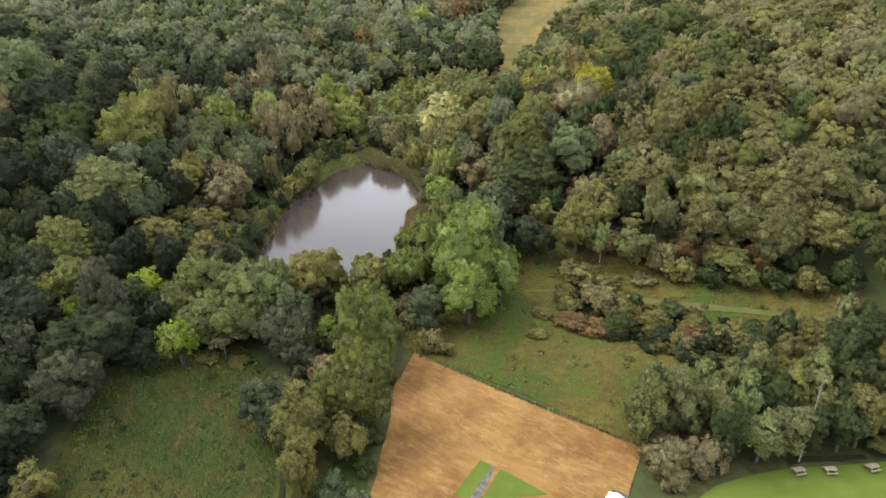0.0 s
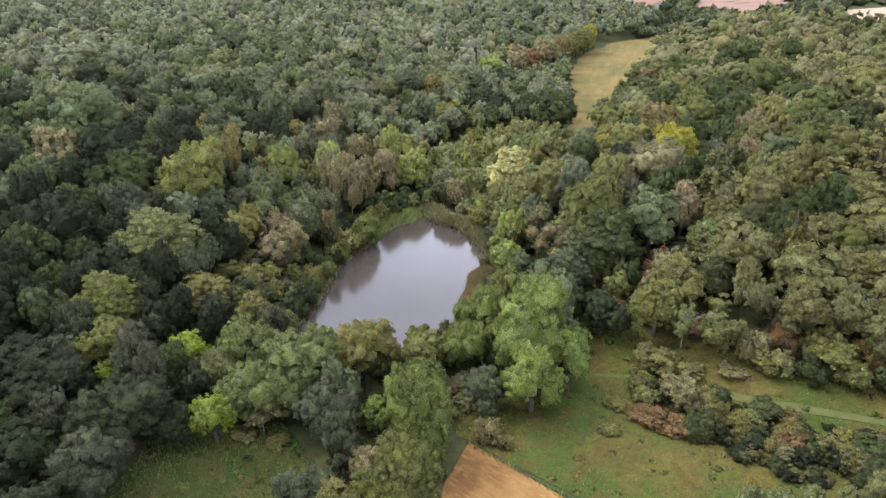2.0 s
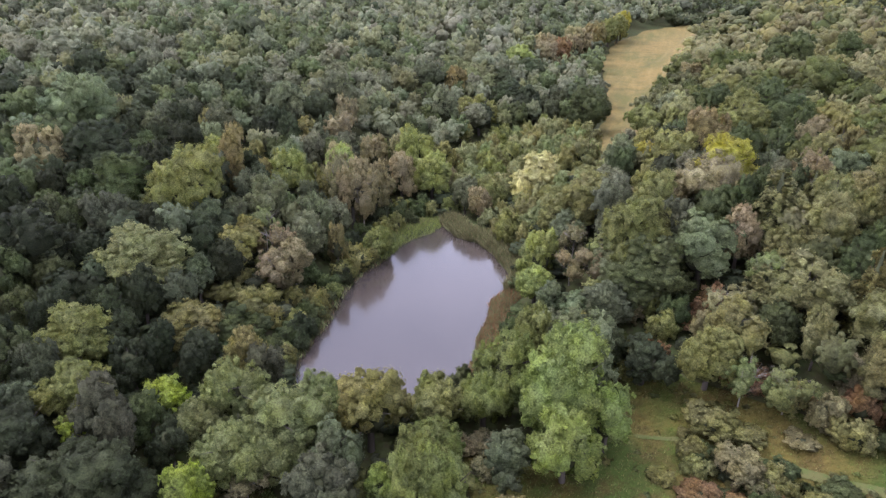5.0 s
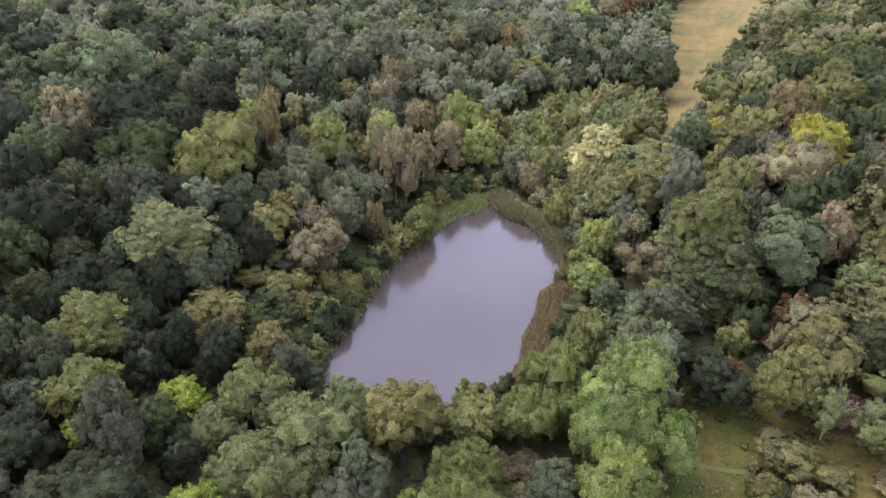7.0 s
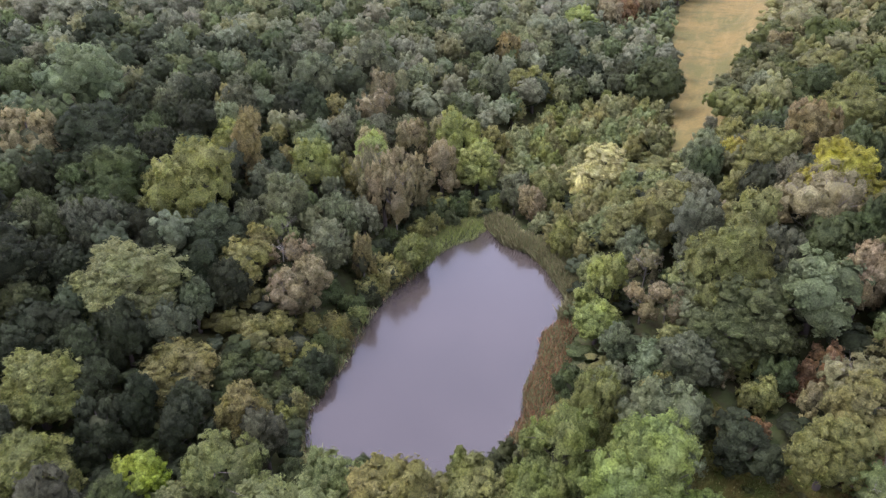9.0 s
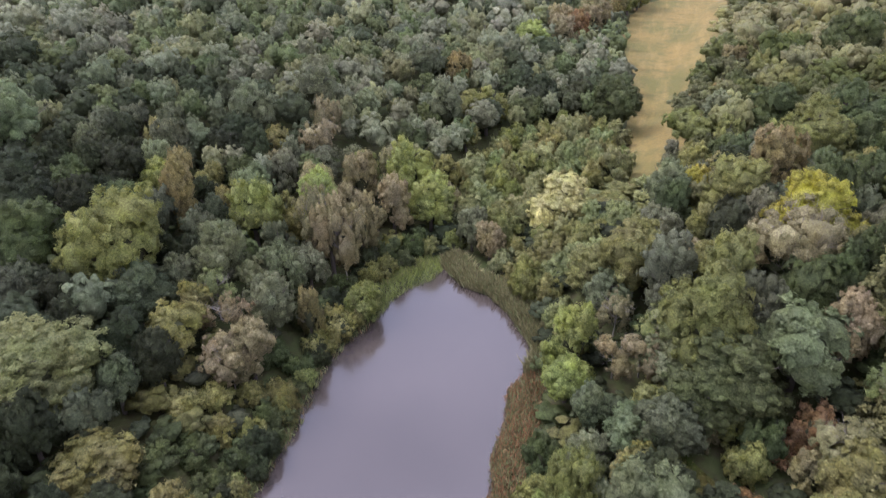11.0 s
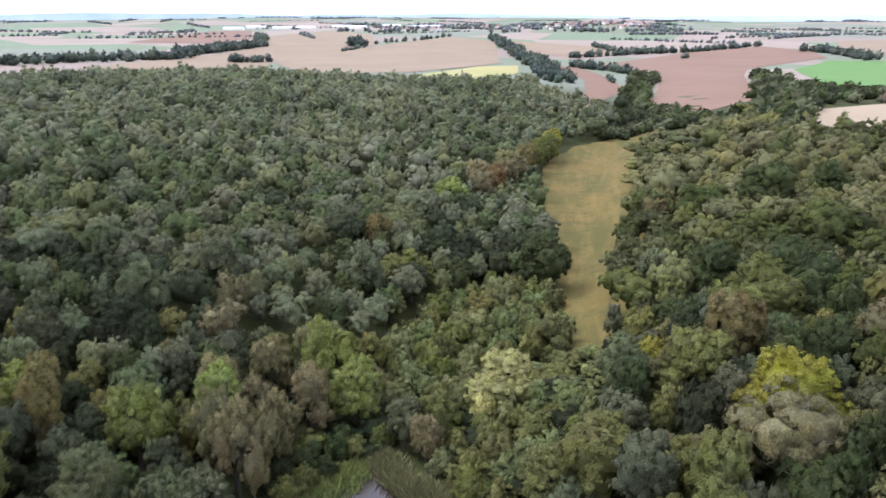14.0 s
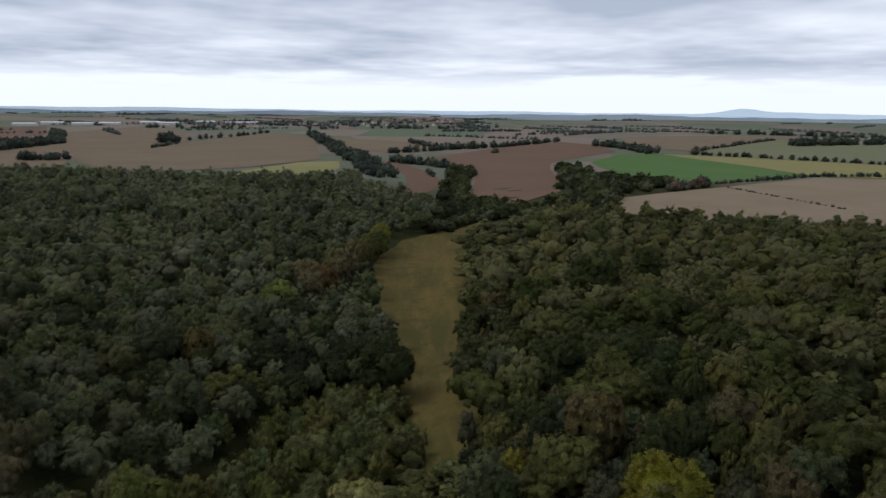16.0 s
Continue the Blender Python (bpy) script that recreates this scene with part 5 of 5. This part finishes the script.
TINTS2 = {"reed": (0.145, 0.130, 0.055), "reed_green": (0.125, 0.14, 0.05), "russet": (0.200, 0.105, 0.046), "grass": (0.085, 0.120, 0.026), "lush": (0.060, 0.092, 0.019), "dry": (0.165, 0.14, 0.054), "sere": (0.115, 0.08, 0.036), "lily": (0.155, 0.18, 0.04)}


def in_band(poly, count, lo, hi, box, test):
    """Random spots at a distance from an outline."""
    got = []
    while len(got) < count:
        x, y = rng.uniform(box[0], box[1], 4000), rng.uniform(box[2], box[3], 4000)
        d = away(poly, x, y)
        ok = (d > lo) & (d < hi) & test(x, y)
        got += list(zip(x[ok], y[ok]))
    return got[:count]


def over(poly, count):
    xs, ys = [c[0] for c in poly], [c[1] for c in poly]
    return in_band(poly, count, -1e3, -0.2, (min(xs), max(xs), min(ys), max(ys)), lambda x, y: x < 1e9)


sp = [(x, y, rng.uniform(1.1, 2.3), "reed" if rng.random() < 0.82 else "reed_green") for x, y in in_band(POND, 15000, -0.3, 4.4, (0, 24, 158, 198), lambda x, y: x > (y - 150) * -0.05)]
blades("reed_bed", sp, "brown-green reed bed fringing the pond", "reeds")
sp = [(x, y, rng.uniform(0.4, 1.0), ("russet", "reed", "reed_green", "russet", "reed")[int(rng.integers(0, 5))]) for x, y in in_band(POND, 15000, -0.3, 5.0, (4, 19, 128, 160), lambda x, y: x > 4)]
blades("russet_sedge", sp, "russet and olive sedge along the bank", "sedge")
sp = [(x, y, rng.uniform(0.6, 1.2), "lily" if rng.random() < 0.6 else "reed_green") for x, y in in_band(POND, 3600, -0.8, 5.0, (-17, 0, 172, 196), lambda x, y: y > 172)]
sp += [(x, y, rng.uniform(0.5, 1.3), "lily" if rng.random() < 0.7 else "reed") for x, y in over(MARSH, 3500)]
blades("marsh_plants", sp, "low yellow-green marsh plants at the pond's head", "plants")
sp = [(x, y, rng.uniform(0.6, 1.3), "reed_green" if rng.random() < 0.6 else "sere") for x, y in in_band(POND, 3500, -0.4, 4.5, (-32, -8, 118, 172), lambda x, y: x < -8)]
blades("bank_plants", sp, "rough olive plants along the bank", "plants")
sp = [(x, y, rng.uniform(0.2, 0.6), ("grass", "grass", "dry", "grass", "dry", "sere")[int(rng.integers(0, 6))]) for x, y in over(MEADOW_R, 42000)]
sp += [(x, y, rng.uniform(0.3, 0.8), ("lush", "lush", "grass", "sere")[int(rng.integers(0, 4))]) for x, y in over(GRASS_L, 34000)]
blades("meadow_tussocks", sp, "tussocks of green and dry meadow grass", "grass")
edge = ((6.6, 96.8), (22, 83), (37.4, 70.2), (36.6, 69.2), (21.4, 81.8), (6.2, 95.6))
sp = [(x, y, rng.uniform(0.3, 0.9), ("sere", "reed_green", "lush")[int(rng.integers(0, 3))]) for x, y in over(edge, 1100)]
blades("field_bank", sp, "dark rough grass bank along the straw plot", "grass")
sp = [(x, y, rng.uniform(0.12, 0.32), "dry") for x, y in over(STRAW_PLOT, 5000)]
blades("straw_stubble", sp, "short tan straw lying in swathes", "straw")


# ---- built things ----
def part(name, bm, material, parent, label=""):
    me = bpy.data.meshes.new(name)
    bm.to_mesh(me), bm.free()
    me.materials.append(material)
    ob = new(name, me)
    ob.parent = parent
    return tagged(ob, label)


def box(sx, sy, sz, x=0, y=0, z=0, bevel=0.02):
    bm = bmesh.new()
    bmesh.ops.create_cube(bm, size=1, matrix=Matrix.LocRotScale((x, y, z + sz / 2), None, (sx, sy, sz)))
    if bevel:
        bmesh.ops.bevel(bm, geom=bm.edges[:], offset=bevel, segments=1, affect="EDGES")
    return bm


def gable(sx, sy, z, rise, over_=0.3, thick=0.12):
    """Two pitched roof slopes meeting in a ridge along x."""
    bm = bmesh.new()
    for side in (-1, 1):
        ys = (side * (sy / 2 + over_), 0)
        drop = rise * over_ / (sy / 2)
        a = [bm.verts.new((x, y, zz)) for x, y, zz in ((-sx / 2 - over_, ys[0], z - drop), (sx / 2 + over_, ys[0], z - drop), (sx / 2 + over_, 0, z + rise), (-sx / 2 - over_, 0, z + rise))]
        b = [bm.verts.new(v.co + Vector((0, 0, thick))) for v in a]
        for q in ((0, 1, 2, 3), (4, 5, 6, 7), (0, 1, 5, 4), (1, 2, 6, 5), (2, 3, 7, 6), (3, 0, 4, 7)):
            bm.faces.new([(a + b)[i] for i in q])
    bmesh.ops.recalc_face_normals(bm, faces=bm.faces[:])
    return bm


def house_walls(sx, sy, h, rise):
    """Walls with gable ends."""
    bm = bmesh.new()
    p = [bm.verts.new(c) for c in ((-sx / 2, -sy / 2, -1), (sx / 2, -sy / 2, -1), (sx / 2, sy / 2, -1), (-sx / 2, sy / 2, -1), (-sx / 2, -sy / 2, h), (sx / 2, -sy / 2, h), (sx / 2, sy / 2, h), (-sx / 2, sy / 2, h), (-sx / 2, 0, h + rise), (sx / 2, 0, h + rise))]
    for q in ((0, 1, 5, 4), (2, 3, 7, 6), (1, 2, 6, 9, 5), (3, 0, 4, 8, 7)):
        bm.faces.new([p[i] for i in q])
    bmesh.ops.recalc_face_normals(bm, faces=bm.faces[:])
    return bm


def shed(x, y, turn, sx, sy, h, rise, wall, roof, label):
    ob = tagged(new("shed"), label, "shed")
    part("wall", house_walls(sx, sy, h, rise), wall, ob)
    part("roof", gable(sx, sy, h, rise, 0.25), roof, ob)
    part("door", box(0.9, 0.06, 1.95, sx * 0.2, -sy / 2 - 0.02, 0, 0.01), DARK_WALL, ob)
    ob.matrix_world = pose(x, y, gz(x, y), 0, 0, turn)
    return ob


hut = shed(28.7, 58.7, 50, 2.6, 1.9, 2.0, 0.35, DARK_WALL, WHITE_SHEET, "small dark shed with a white sheet roof beside the straw plot")
bm = box(1.15, 2.1, 0.07, 2.1, 0, 1.72, 0.01)
bmesh.ops.rotate(bm, verts=bm.verts[:], cent=(1.5, 0, 1.75), matrix=Matrix.Rotation(radians(8), 3, "Y"))
part("lean_to_roof", bm, DARK_WALL, hut, "black felt roof of the lean-to")
for s in (-1, 1):
    part("post", box(0.08, 0.08, 1.66, 2.55, s * 0.92), WEATHERED, hut)
shed(-39.8, 97.4, 20, 3.4, 2.4, 2.1, 0.7, DARK_WALL, RED_ROOF, "small shed with a dull red roof under the trees")
v, f = joined([limb((0, 0, -0.3), (1.5, 1.7, 6.5), 0.13, 0.09, 8), limb((1.5, 1.7, 6.5), (2.3, 2.8, 12.5), 0.09, 0.04, 7), limb((1.2, 1.36, 5.2), (2.6, 1.0, 8.0), 0.05, 0.02, 5), limb((1.8, 2.1, 8.7), (1.0, 1.6, 10.8), 0.05, 0.02, 5)])
dead = tagged(new("dead_trunk", mesh_from("dead_trunk", v, f, (PALE_BARK,), True)), "pale bare dead trunk leaning among willows", "dead tree")
dead.matrix_world = pose(57.2, 63.9, gz(57.2, 63.9), 0, 0, 0)


def picnic_table():
    ob = tagged(new("picnic_table"), "weathered timber picnic table on the mown lawn", "picnic table", "picnic tables on the lawn")
    part("tabletop", box(1.6, 0.7, 0.06, 0, 0, 0.72), WEATHERED, ob)
    for s in (-1, 1):
        part("bench_seat", box(1.6, 0.25, 0.05, 0, s * 0.6, 0.43), WEATHERED, ob)
        part("leg_frame", box(0.09, 1.4, 0.09, s * 0.55, 0, 0.36), WEATHERED, ob)
        for q in (-1, 1):
            part("leg", box(0.09, 0.09, 0.74, s * 0.55, q * 0.38, 0), WEATHERED, ob)
    return ob


pt = picnic_table()
pt.matrix_world = pose(56, 62, gz(56, 62) + 0.14, 0, 0, 4)
for x, y, a in ((60.3, 61.6, -6), (66.2, 61.2, 8)):
    copy_thing(pt, pose(x, y, gz(x, y) + 0.14, 0, 0, a))


# ---- the village and sheds far off ----
def house(sx, sy, h, wall, label):
    ob = tagged(new("house"), label, "house", "village houses")
    part("wall", house_walls(sx, sy, h, sy * 0.42), wall, ob)
    roof = part("roof", gable(sx, sy, h, sy * 0.42, 0.4, 0.3), TILE, ob)
    part("chimney", box(0.8, 0.8, 2.2, sx * 0.3, 0, h + sy * 0.28, 0.05), BRICK, roof)
    for x in (-sx * 0.28, sx * 0.28):
        for z in (1.0, 3.6):
            part("window", box(1.3, 0.08, 1.3, x, -sy / 2 - 0.03, z, 0.0), GLASS_DARK, ob)
    return ob


h1 = house(11, 8, 5.4, RENDERED, "pale rendered village house with a tiled roof")
h2 = house(13, 8, 5.4, BRICK, "red-brick village house with a tiled roof")
count = 0
for n in range(600):
    a, d = radians(rng.uniform(2, 22)), rng.uniform(2250, 3050)
    if n % 3 == 0:
        a, d = radians(rng.normal(18, 2.0)), rng.normal(2650, 160)
    x, y = math.sin(a) * d, math.cos(a) * d
    if not free(x, y, 16, 0.9) or count > 84:
        continue
    note(x, y, 16)
    m = pose(x, y, gz(x, y), 0, 0, rng.uniform(-25, 25))
    if count == 0:
        h1.matrix_world = m
    elif count == 1:
        h2.matrix_world = m
    else:
        copy_thing(h2 if rng.random() < 0.35 else h1, m)
    count += 1
for n in range(9):
    a, d = radians(-9 + n * 1.9 + rng.uniform(-0.5, 0.5)), rng.uniform(2700, 3150)
    ob = tagged(new("warehouse"), "long low white-roofed warehouse on the plain", "warehouse", "far warehouses")
    part("wall", house_walls(70, 26, 7, 3), RENDERED, ob)
    part("roof", gable(70, 26, 7, 3, 0.5, 0.4), WHITE_SHEET, ob)
    x, y = math.sin(a) * d, math.cos(a) * d
    ob.matrix_world = pose(x, y, gz(x, y), 0, 0, rng.uniform(-15, 15))
